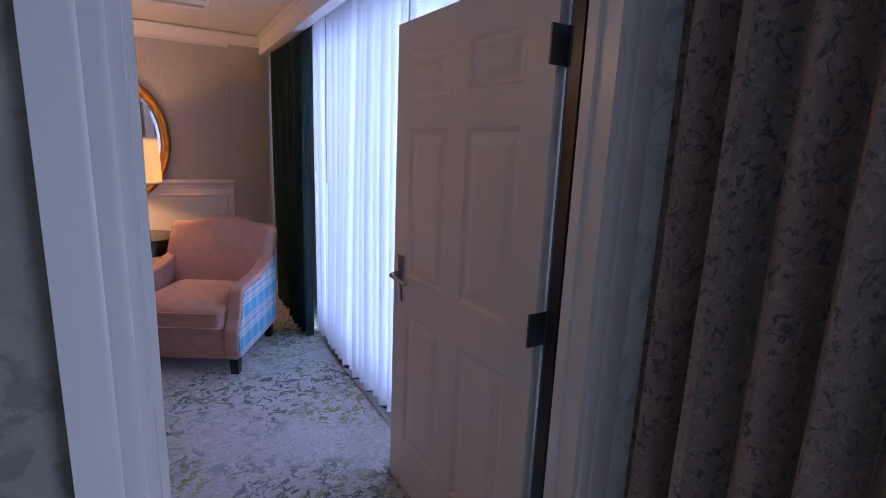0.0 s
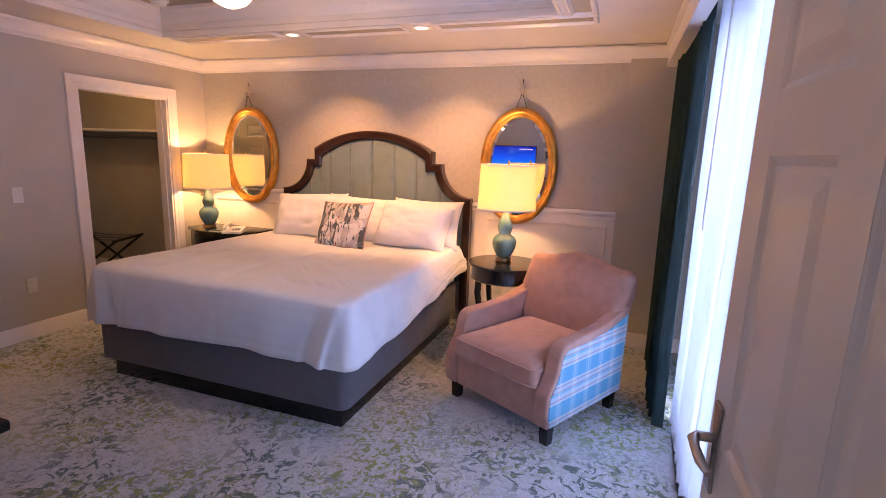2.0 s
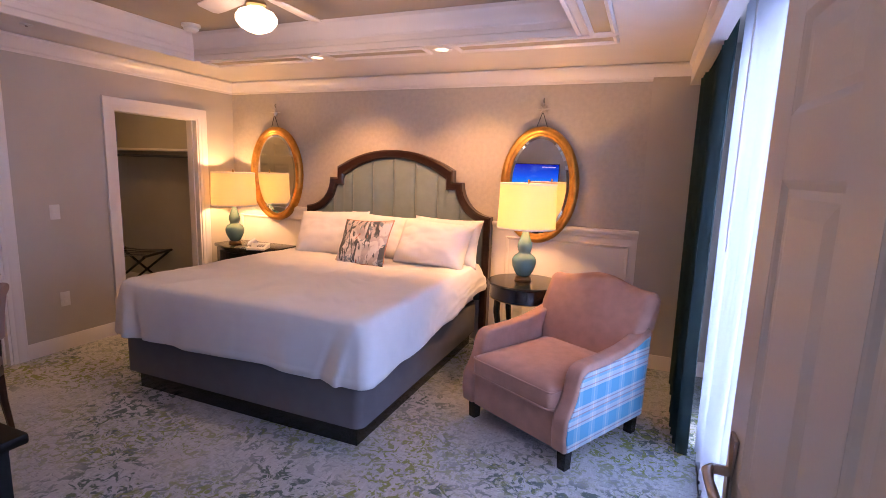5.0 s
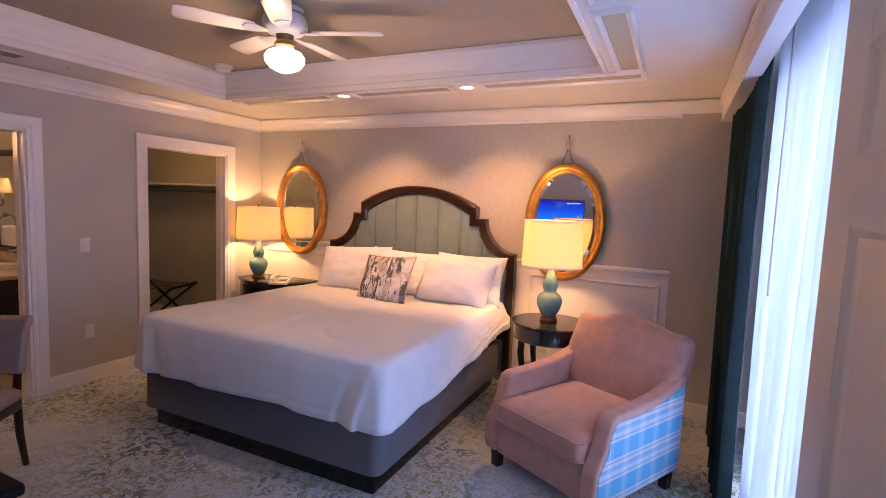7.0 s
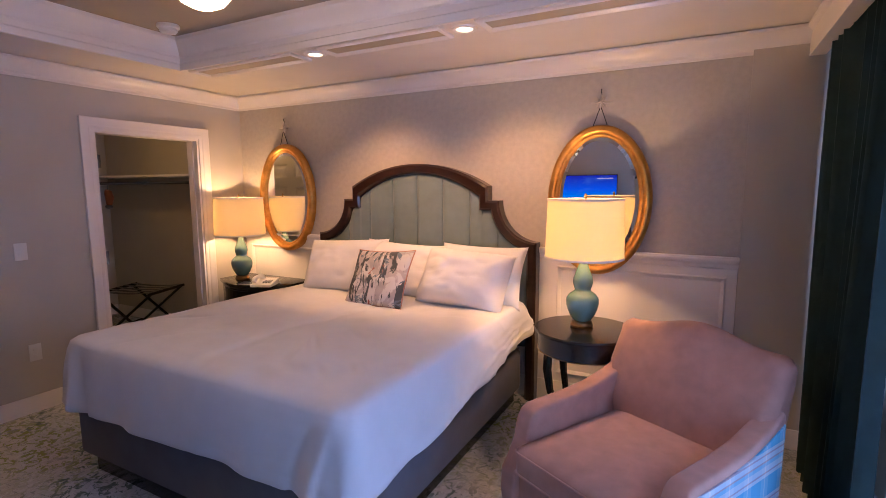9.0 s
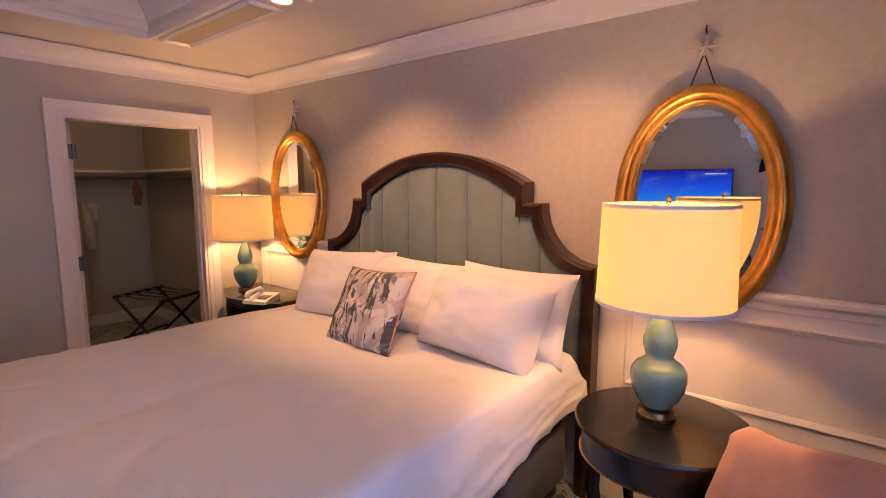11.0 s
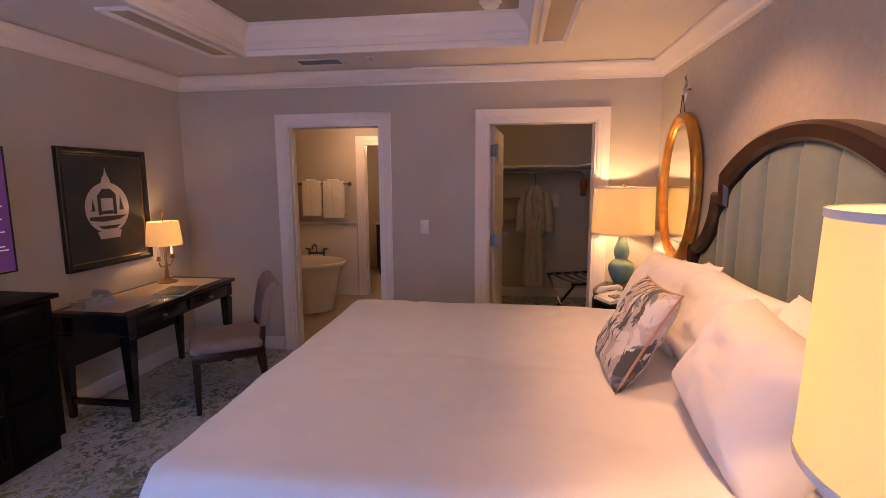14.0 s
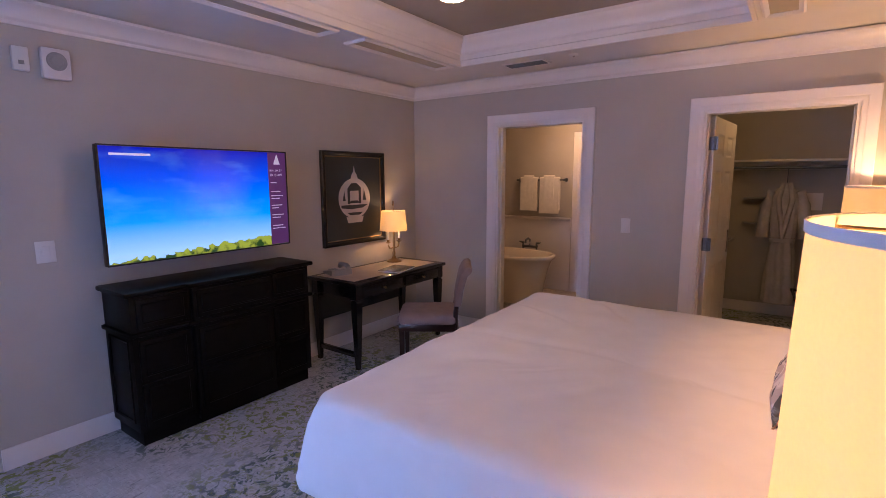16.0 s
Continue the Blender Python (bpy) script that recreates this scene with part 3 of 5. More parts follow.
def window(name, y0, y1, z0, z1, panes):
    ob = thing(name, pose(EAST + 0.07, 0, 0), "white framed sliding glass window behind sheer curtains", "window")
    ob["kind"] = "structure"
    part("window_frame", loop_moulding((y0, y1, z0, z1), [(0, -0.03), (0.06, -0.03), (0.06, 0.03), (0, 0.03)], m=Matrix(((0, 0, 1, 0), (1, 0, 0, 0), (0, 1, 0, 0), (0, 0, 0, 1)))), M_TRIM, ob, smooth=0)
    w = (y1 - y0 - 0.12) / panes
    for k in range(panes):
        a = y0 + 0.06 + k * w
        g = part("pane", box(-0.004, 0.004, a + 0.02, a + w - 0.02, z0 + 0.06, z1 - 0.06), M_GLASS, ob, "clear glass pane", 0)
        g.visible_shadow = False
        if k:
            part("mullion", box(-0.025, 0.025, a - 0.0195, a + 0.0195, z0 + 0.061, z1 - 0.061), M_TRIM, ob, smooth=0)


window("window_1", 0.25, 2.95, 0.06, 2.28, 3)
window("window_2", -2.8, -1.0, 0.06, 2.28, 2)
structure("ground", box(-60, 80, -60, 80, -3.2, -3.0), material("lawn", (0.06, 0.09, 0.03), 0.9), "grass far below the window", "ground", 0)


# ---- drapes ----
def drape(name, a, b, z0, z1, folds, depth, mat, label, seed, thick=0.004):
    """A hanging cloth from a to b in plan, in uneven rounded folds."""
    rng = random.Random(seed)
    a, b = Vector((*a, 0)), Vector((*b, 0))
    d = (b - a).normalized()
    nrm = Vector((-d.y, d.x, 0))
    n = folds * 10
    amp = [depth * rng.uniform(0.6, 1.15) for _ in range(folds + 1)]
    ph = [rng.uniform(-0.35, 0.35) for _ in range(folds + 1)]
    levels = [z0 + (z1 - z0) * k / 8 for k in range(9)]
    front, back = [], []
    for z in levels:
        f = (z - z0) / (z1 - z0)
        rf, rb = [], []
        for i in range(n + 1):
            t = i / n
            k = min(int(t * folds), folds)
            s = math.sin(2 * math.pi * t * folds + ph[k] * (1 - 0.4 * f)) + 0.25 * math.sin(4 * math.pi * t * folds + seed)
            off = amp[k] * s * (1 - 0.25 * f) + 0.012 * math.sin(3 * f + i * 0.05)
            p = a.lerp(b, t) + nrm * off + d * (0.3 * depth * math.cos(2 * math.pi * t * folds) * (1 - f * 0.5))
            rf.append((p.x, p.y, z + (0.008 * math.sin(i * 0.3) if z == z0 else 0)))
            q = p + nrm * thick
            rb.append((q.x, q.y, z))
        front.append(rf)
        back.append(rb)
    loops = [f + r[::-1] for f, r in zip(front, back)]
    ob = finish(name, rings(loops), mat, None, 60)
    return tagged(ob, label, "curtain")


drape("sheer_curtain", (2.42, 0.35), (2.42, 2.75), 0.015, 2.58, 24, 0.040, M_SHEER, "white sheer voile curtain drawn over the bright window", 3, 0.001)
drape("drape", (2.33, 2.60), (2.33, 3.86), 0.012, 2.58, 12, 0.04, M_GREEN, "dark teal floor-length drape stacked beside the window", 5)
drape("drape", (2.36, -0.34), (2.38, -1.15), 0.012, 2.55, 7, 0.065, M_TAPESTRY, "taupe drape with a dark woven leaf pattern", 8)
# Assumed drape, unseen behind the door: keeps window light out of the hinge gap.
drape("drape", (2.31, -0.09), (2.33, 0.42), 0.012, 2.58, 5, 0.045, M_GREEN, "added dark teal drape behind the open door, blocking window light", 11)
for y in (1.05, 2.35):
    ob = thing("curtain_wand", pose(2.375, y, 0), "thin white pull wand hanging beside the sheer curtain", "curtain wand")
    part("rod", tube([(0, 0, 1.25), (0, 0, 2.55)], 0.005), M_PLASTIC, ob)

# ---- bed ----
BX0, BX1, BY0, BY1 = -1.275, 0.64, 1.83, 3.83
CX = (BX0 + BX1) / 2
bed = thing("bed", pose(CX, 2.83, 0), "king bed with black plinth and grey box base", "bed")
HX, HY = (BX1 - BX0) / 2, 1.0
part("plinth", box(-HX + 0.06, HX - 0.06, -HY + 0.06, HY, 0, 0.13, 0.006), M_BLACK, bed, "black recessed plinth")
lo = [rounded_rect(HX - i, HY - i, 0.06, z) for i, z in ((0.03, 0.13), (0.0, 0.14), (0.0, 0.40), (0.012, 0.425), (0.03, 0.43))]
part("box_base", rings(lo), M_BASE, bed, "charcoal grey upholstered box base")
part("mattress", rings([rounded_rect(HX - i, HY - i, 0.09, z) for i, z in ((0.05, 0.431), (0.01, 0.45), (0.01, 0.70), (0.05, 0.735))]), M_LINEN, bed, "white mattress")


def duvet_mesh():
    """A white cover over the mattress: loose top, squared edges, a folded foot corner and a hem that climbs towards the head."""
    def wr(x, y, z):
        return 0.010 * noise.noise(Vector((x * 2.2, y * 2.2, z * 3))) + 0.005 * noise.noise(Vector((x * 7, y * 5, z * 6 + 3))) - 0.012 * max(0, 0.5 - 6 * abs(noise.noise(Vector((x * 1.9 + 4, y * 1.3, 5)))))
    prof = [(0.95, 0.764), (0.8, 0.768), (0.6, 0.771), (0.42, 0.774), (0.28, 0.777), (0.16, 0.779), (0.08, 0.778), (0.032, 0.774), (0.008, 0.758), (-0.006, 0.72), (-0.020, 0.66), (-0.030, 0.60), (-0.038, 0.54), (-0.044, 0.48), (-0.048, 0.435), (-0.044, 0.418), (-0.012, 0.423)]
    dense = []
    for a, b in zip(prof, prof[1:]):
        steps = 3 if 0.43 < a[1] < 0.77 or a[0] > 0.1 else 1
        dense += [(a[0] + (b[0] - a[0]) * k / steps, a[1] + (b[1] - a[1]) * k / steps) for k in range(steps)]
    dense.append(prof[-1])
    fine = []
    for i, z in dense:
        hx, hy = max(HX + 0.03 - i, 0.02), max(HY + 0.01 - i, 0.06)
        r = min(0.075, hx * 0.95, hy * 0.95)
        ring = []
        for side in range(4):
            c = [((hx - r), hy, -(hx - r), hy), (-hx, (hy - r), -hx, -(hy - r)), (-(hx - r), -hy, (hx - r), -hy), (hx, -(hy - r), hx, (hy - r))][side]
            ring += [(c[0] + (c[2] - c[0]) * k / 110, c[1] + (c[3] - c[1]) * k / 110) for k in range(110)]
            cc = [(-(hx - r), hy - r, 90), (-(hx - r), -(hy - r), 180), (hx - r, -(hy - r), 270), (hx - r, hy - r, 0)][side]
            for k in range(10):
                a = radians(cc[2] + 90 * k / 10)
                ring.append((cc[0] + r * math.cos(a), cc[1] + r * math.sin(a)))
        out = []
        drop = max(0.0, min(1.0, (0.765 - z) / 0.30))
        for x, y in ring:
            w = wr(x, y, z)
            fold = 0.010 * drop * math.sin(11 * x + 9 * y + 3 * noise.noise(Vector((x * 2, y * 2, 0))))
            if x > 0:
                climb = max(0.0, min(1.0, (y + 0.85) / 1.7))
                crease = noise.noise(Vector((y * 3.2 + z * 5, z * 9 - y * 4, 2)))
                fold += 0.022 * drop * (1 - abs(crease)) ** 6 * (0.2 + 0.6 * climb)
            else:
                climb = 0.0
            if y < -0.9:
                for sx in (-1, 1):
                    u = HX - sx * x
                    fold += drop * (0.035 * math.exp(-((u - 0.05 - 0.09 * drop) / 0.028) ** 2) - 0.022 * math.exp(-((u - 0.13 - 0.10 * drop) / 0.03) ** 2))
            fx, fy = x / (HX + 0.1), y / (HY + 0.1)
            hem = 0.022 * noise.noise(Vector((x * 1.7, y * 1.7, 7))) * drop + 0.13 * drop ** 1.5 * climb ** 1.3
            out.append((x + fx * (fold + w * drop), y + fy * (fold + w * drop), z + w * (1.3 - drop) + hem))
        fine.append(out)
    return rings(fine, True, True, False)


duvet = tagged(finish("duvet", duvet_mesh(), M_LINEN, None, 80), "smooth white cotton duvet draped over the bed", "bedding")
duvet.matrix_world = pose(CX, 2.83, 0)


# Headboard: outline stepped and arched, dark moulded frame round padded channels.
def head_outline(arch_x, arch_z0, arch_z1, step_z, radius, side_x, foot):
    pts = []
    for k in range(13):
        x = arch_x * k / 12
        pts.append((x, arch_z0 + (arch_z1 - arch_z0) * (1 - (x / arch_x) ** 2.1)))
    pts.append((arch_x, step_z))
    cx, cz = 1.02, 1.484
    a0, a1 = math.asin(max(-1, min(1, (cz - step_z) / radius))), math.acos(max(-1, min(1, (cx - side_x) / radius)))
    for k in range(13):
        a = a0 + (a1 - a0) * k / 12
        pts.append((cx - radius * math.cos(a), cz - radius * math.sin(a)))
    pts.append((side_x, foot))
    return [(-x, z) for x, z in pts[:0:-1]] + pts


head = thing("headboard", pose(CX + 0.018, NORTH - 0.05, 0), "arched headboard in dark wood with sage padded channels", "headboard")
outer = head_outline(0.63, 1.592, 1.768, 1.484, 0.30, 1.01, 0.0)
inner = head_outline(0.558, 1.51, 1.694, 1.412, 0.375, 0.935, 0.0)
lip = [((4 * a[0] + b[0]) / 5, (4 * a[1] + b[1]) / 5) for a, b in zip(outer, inner)]
lip2 = [((a[0] + 4 * b[0]) / 5, (a[1] + 4 * b[1]) / 5) for a, b in zip(outer, inner)]
loops = [[(x, y, z) for x, z in line] for line, y in ((outer, 0.03), (outer, -0.055), (lip, -0.07), (lip2, -0.062), (inner, -0.045), (inner, 0.03))]
part("frame", rings(loops + [loops[0]], False), M_FRAMEWOOD, head, "dark walnut moulded frame", 30)


def inner_top(x):
    right = [p for p in inner[len(inner) // 2:]]
    x = abs(x)
    for (xa, za), (xb, zb) in zip(right, right[1:]):
        if xa <= x <= xb and xb > xa:
            return za + (zb - za) * (x - xa) / (xb - xa)
    return right[-2][1]


for k in range(8):
    x0, x1 = -0.934 + 0.2335 * k, -0.934 + 0.2335 * (k + 1)
    loops = []
    for i in range(15):
        t = 0.5 - 0.5 * math.cos(math.pi * i / 14)
        x = x0 + 0.001 + (x1 - x0 - 0.002) * t
        bulge = 0.02 * (1 - abs(2 * t - 1) ** 7)
        top = inner_top(x) + 0.004
        loops.append([(x, 0.02, 0.4), (x, -0.018 - bulge, 0.4), (x, -0.018 - bulge, top - 0.05), (x, -0.014 - bulge * 0.6, top - 0.015), (x, -0.01, top), (x, 0.02, top)])
    part("padded_channel", rings(loops), M_SAGE, head, smooth=50)


def pillow_mesh(w, h, t, seed, pinch=0.11, n=30):
    bm = bmesh.new()
    grid = {}
    for s in (1, -1):
        for i in range(n + 1):
            for j in range(n + 1):
                u, v = 2 * i / n - 1, 2 * j / n - 1
                edge = max(abs(u), abs(v))
                if s == -1 and edge > 0.999:
                    grid[s, i, j] = grid[1, i, j]
                    continue
                k = 1 - pinch * (1 - v * v) * u * u * 0.7
                k2 = 1 - pinch * (1 - u * u) * v * v * 0.7
                th = t / 2 * max(0, (1 - u ** 4)) ** 0.6 * max(0, (1 - v ** 4)) ** 0.6
                wr = 0.018 * noise.noise(Vector((u * 2.5 + seed, v * 2.5, s * 1.5))) + 0.010 * noise.noise(Vector((u * 6 + seed, v * 3, s))) - 0.014 * max(0, 0.5 - 5 * abs(noise.noise(Vector((u * 1.6 + seed, v * 2.2, s * 3)))))
                grid[s, i, j] = bm.verts.new((w / 2 * u * k, s * (th + wr * (1 - edge ** 4)), h / 2 * v * k2))
    for s in (1, -1):
        for i in range(n):
            for j in range(n):
                bm.faces.new([grid[s, a, b] for a, b in ((i, j), (i + 1, j), (i + 1, j + 1), (i, j + 1))])
    return bm


def pillow(name, x, y, z, w, h, t, lean, turn, mat, label, seed, category="pillow", twist=0, group=""):
    ob = tagged(finish(name, pillow_mesh(w, h, t, seed), mat, None, 80), label, category, group)
    ob.matrix_world = Matrix.Translation((x, y, z)) @ Matrix.Rotation(radians(turn), 4, "Z") @ Matrix.Rotation(radians(lean), 4, "X") @ Matrix.Rotation(radians(twist), 4, "Y")
    return ob


WHITE = "plump white cotton pillow leaning on the headboard"
PG = "pillows on the bed"
pillow("pillow", -0.80, 3.61, 0.955, 0.74, 0.46, 0.24, -27, 4, M_LINEN, WHITE, 1, twist=-3, group=PG)
pillow("pillow", -0.30, 3.67, 0.95, 0.74, 0.45, 0.22, -23, 0, M_LINEN, WHITE, 4, twist=2, group=PG)
pillow("pillow", 0.35, 3.71, 0.955, 0.68, 0.45, 0.20, -20, -2, M_LINEN, WHITE, 9, group=PG)
pillow("pillow", 0.30, 3.55, 0.945, 0.70, 0.43, 0.30, -29, -5, M_LINEN, "plump white cotton pillow at the front", 13, twist=2, group=PG)
cushion = pillow("cushion", -0.27, 3.34, 0.94, 0.50, 0.44, 0.13, -30, -3, M_FLORAL, "square cushion printed with grey and coral tulips", 21, "cushion", twist=-3)
edge_path = []
for k in range(64):
    a = 2 * math.pi * k / 64
    c, s = math.cos(a), math.sin(a)
    f = max(abs(c), abs(s))
    u, v = c / f, s / f
    edge_path.append((0.25 * u * (1 - 0.077 * (1 - v * v) * u * u), 0, 0.22 * v * (1 - 0.077 * (1 - u * u) * v * v)))
part("piping", tube(edge_path + edge_path[:1], 0.005, 6), M_PINK, cushion, "coral corded piping")


# ---- bedside ----
def round_table():
    ob = thing("side_table", pose(1.165, 3.43, 0) @ Matrix.Diagonal((1.02, 1.02, 1.032, 1)), "round black lacquered side table with curved legs", "side table")
    part("tabletop", lathe([(0.01, 0.70), (0.285, 0.70), (0.293, 0.705), (0.295, 0.712), (0.290, 0.72), (0.01, 0.722)], 48), M_BLACK, ob)
    part("apron", lathe([(0.262, 0.595), (0.272, 0.598), (0.268, 0.61), (0.268, 0.699), (0.25, 0.699), (0.25, 0.6)], 48, cap0=False, cap1=False), M_BLACK, ob)
    part("apron_bead", lathe([(0.268, 0.592), (0.277, 0.596), (0.268, 0.601)], 48, cap0=False, cap1=False), M_BRASS, ob, "thin brass bead")
    for k in range(4):
        a = radians(45 + 90 * k)
        path = [(r * math.cos(a), r * math.sin(a), z) for r, z in ((0.24, 0.60), (0.245, 0.5), (0.225, 0.38), (0.19, 0.25), (0.18, 0.16), (0.20, 0.06), (0.235, 0.0))]
        part("leg", tube(path, [0.026, 0.026, 0.022, 0.019, 0.018, 0.019, 0.022], 8), M_BLACK, ob)
    part("shelf", lathe([(0.01, 0.15), (0.17, 0.15), (0.175, 0.16), (0.17, 0.17), (0.01, 0.17)], 32), M_BLACK, ob)


round_table()


def nightstand():
    ob = thing("nightstand", pose(-1.90, 3.70, 0) @ Matrix.Diagonal((1, 1, 1.036, 1)), "black bow-fronted nightstand with a drawer", "nightstand")
    bow = [(-0.42, 0.24), (-0.42, -0.10)] + [(-0.42 + 0.84 * k / 12, -0.10 - 0.15 * math.sin(math.pi * k / 12)) for k in range(1, 12)] + [(0.42, -0.10), (0.42, 0.24)]
    part("tabletop", prism(bow, "z", 0.67, 0.70, 0.006), M_BLACK, ob)
    part("body", prism([(x * 0.93, y * 0.93) for x, y in bow], "z", 0.46, 0.669), M_BLACK, ob, smooth=25)
    part("drawer", prism([(x * 0.85, y - 0.005) for x, y in bow[2:-2]] + [(0.3, 0.0), (-0.3, 0.0)], "z", 0.49, 0.645, 0.002), M_DARK, ob, smooth=25)
    part("shelf", prism([(x * 0.9, y * 0.9) for x, y in bow], "z", 0.12, 0.145), M_BLACK, ob)
    for x, y in ((-0.37, 0.19), (0.37, 0.19), (-0.37, -0.08), (0.37, -0.08)):
        part("leg", rings([[(x - w, y - w, z), (x + w, y - w, z), (x + w, y + w, z), (x - w, y + w, z)] for w, z in ((0.016, 0), (0.022, 0.3), (0.024, 0.459))]), M_BLACK, ob)


nightstand()


def gourd_lamp(x, y, z, watts):
    ob = thing("table_lamp", pose(x, y, z), "lit gourd lamp in celadon ceramic with cream drum shade", "table lamp", "bedside lamps")
    part("base", lathe([(0.0, 0.0), (0.066, 0.0), (0.068, 0.012), (0.062, 0.02), (0.060, 0.03), (0.05, 0.036), (0, 0.036)], 32, cap0=False, cap1=False), M_BRASS, ob, "turned brass foot")
    body = [(0.045, 0.036), (0.055, 0.045), (0.072, 0.07), (0.090, 0.11), (0.097, 0.145), (0.094, 0.175), (0.078, 0.20), (0.052, 0.218), (0.046, 0.226), (0.053, 0.245), (0.059, 0.27), (0.057, 0.295), (0.045, 0.33), (0.030, 0.37), (0.019, 0.405), (0.016, 0.425)]
    part("body", lathe(body, 40), M_CELADON, ob, "celadon glazed double gourd body", 80)
    part("stem", lathe([(0.012, 0.425), (0.012, 0.47), (0.02, 0.475), (0.02, 0.53), (0.005, 0.54)], 16), M_BRASS, ob)
    part("shade", lathe([(0.228, 0.42), (0.218, 0.768), (0.2165, 0.768), (0.2265, 0.42)], 56, cap0=False, cap1=False), M_SHADE, ob, "cream linen drum shade", 60)
    for zz, r in ((0.424, 0.2285), (0.764, 0.2185)):
        part("shade_rim", lathe([(r, zz - 0.006), (r + 0.0015, zz - 0.006), (r + 0.0015, zz + 0.006), (r, zz + 0.006)], 56, cap0=False, cap1=False), M_LINEN, ob)
    spider = bmesh.new()
    for k in range(3):
        a = radians(120 * k)
        tube([(0, 0, 0.755), (0.2165 * math.cos(a), 0.2165 * math.sin(a), 0.755)], 0.0025, 6, spider)
    tube([(0, 0, 0.54), (0, 0, 0.77)], 0.003, 6, spider)
    part("spider", spider, M_BRASS, ob)
    part("finial", lathe([(0.002, 0.765), (0.009, 0.772), (0.006, 0.78), (0.010, 0.79), (0.003, 0.80)], 12), M_BRASS, ob)
    lamp("bedside_bulb", "POINT", Matrix.Translation((x, y, z + 0.60)), watts, WARM, 0.03)


gourd_lamp(1.138, 3.455, 0.746, 35)
gourd_lamp(-2.10, 3.68, 0.726, 50)


def oval_mirror(x, group="mirrors over the bedside"):
    ob = thing("mirror", pose(x, NORTH - 0.045, 1.488), "oval mirror in a wide gilt frame hung from a cord", "mirror", group)
    n = 72

    def ell(a, b, y):
        return [(a * math.cos(2 * math.pi * k / n), y, b * math.sin(2 * math.pi * k / n)) for k in range(n)]
    prof = [(0.345, 0.505, 0.03), (0.345, 0.505, 0.0), (0.335, 0.495, -0.02), (0.318, 0.478, -0.03), (0.300, 0.460, -0.026), (0.288, 0.448, -0.012), (0.280, 0.440, -0.014), (0.270, 0.430, -0.008), (0.262, 0.422, 0.004), (0.262, 0.422, 0.03)]
    loops = [ell(*p) for p in prof]
    part("frame", rings(loops + [loops[0]], True, False, False), M_GOLD, ob, "gilt moulded oval frame", 60)
    part("glass", rings([ell(0.2625, 0.4225, 0.012), ell(0.2625, 0.4225, 0.004), ell(0.24, 0.40, 0.0)]), M_MIRROR, ob, "bevelled silvered glass", 5)
    cord = bmesh.new()
    for s in (-1, 1):
        tube([(s * 0.045, 0.0, 0.50), (s * 0.004, -0.004, 0.615)], 0.003, 6, cord)
    part("cord", cord, M_BLACKPL, ob, "twisted dark cord")
    ob2 = thing("star_hook", pose(x, NORTH - 0.03, 2.14), "small silver star-shaped hook above the mirror", "wall hook", "star hooks")
    pts = []
    for k in range(16):
        r = 0.074 if k % 4 == 0 else (0.048 if k % 4 == 2 else 0.018)
        pts.append((r * math.sin(math.pi * k / 8), r * 1.15 * math.cos(math.pi * k / 8)))
    bm = bmesh.new()
    c = bm.verts.new((0, -0.02, 0))
    c2 = bm.verts.new((0, 0.012, 0))
    vs = [bm.verts.new((px, 0, pz)) for px, pz in pts]
    for a, b in zip(vs, vs[1:] + vs[:1]):
        bm.faces.new((c, a, b))
        bm.faces.new((c2, b, a))
    part("star", bm, M_PEWTER, ob2, smooth=0)
    part("peg", tube([(0, 0.03, 0), (0, 0.008, 0)], 0.008), M_NICKEL, ob2)
    part("hook", tube([(0, 0.0, 0.05), (0, -0.012, 0.075), (0, -0.004, 0.085)], 0.004), M_BLACKPL, ob2)


oval_mirror(1.112)
oval_mirror(-1.765)


def telephone(x, y, z, turn, mat, label):
    ob = thing("telephone", pose(x, y, z, 0, 0, turn), label, "telephone")
    part("body", rings([[(-0.09, -0.1, 0), (0.09, -0.1, 0), (0.09, 0.1, 0), (-0.09, 0.1, 0)], [(-0.09, -0.1, 0.02), (0.09, -0.1, 0.02), (0.09, 0.1, 0.05), (-0.09, 0.1, 0.05)]]), mat, ob, smooth=0)
    part("handset", tube([(-0.06, -0.09, 0.045), (-0.06, -0.07, 0.068), (-0.06, 0.0, 0.078), (-0.06, 0.07, 0.075), (-0.06, 0.095, 0.058)], [0.02, 0.022, 0.014, 0.021, 0.021]), mat, ob)
    for i in range(3):
        for j in range(3):
            part("key", box(0.0 + i * 0.025, 0.016 + i * 0.025, -0.05 + j * 0.03, -0.03 + j * 0.03, 0.026, 0.042), M_GREY, ob, smooth=0)


telephone(-1.66, 3.55, 0.726, 25, M_PLASTIC, "white corded telephone on the nightstand")
ob = thing("notepad", pose(-1.85, 3.52, 0.726, 0, 0, 15), "small dark notepad on the nightstand", "notepad")
part("pages", box(-0.06, 0.06, -0.045, 0.045, 0, 0.008, 0.001), M_PLASTIC, ob)
part("cover", box(-0.061, 0.061, -0.046, 0.046, 0.0081, 0.011), M_BLACKPL, ob)


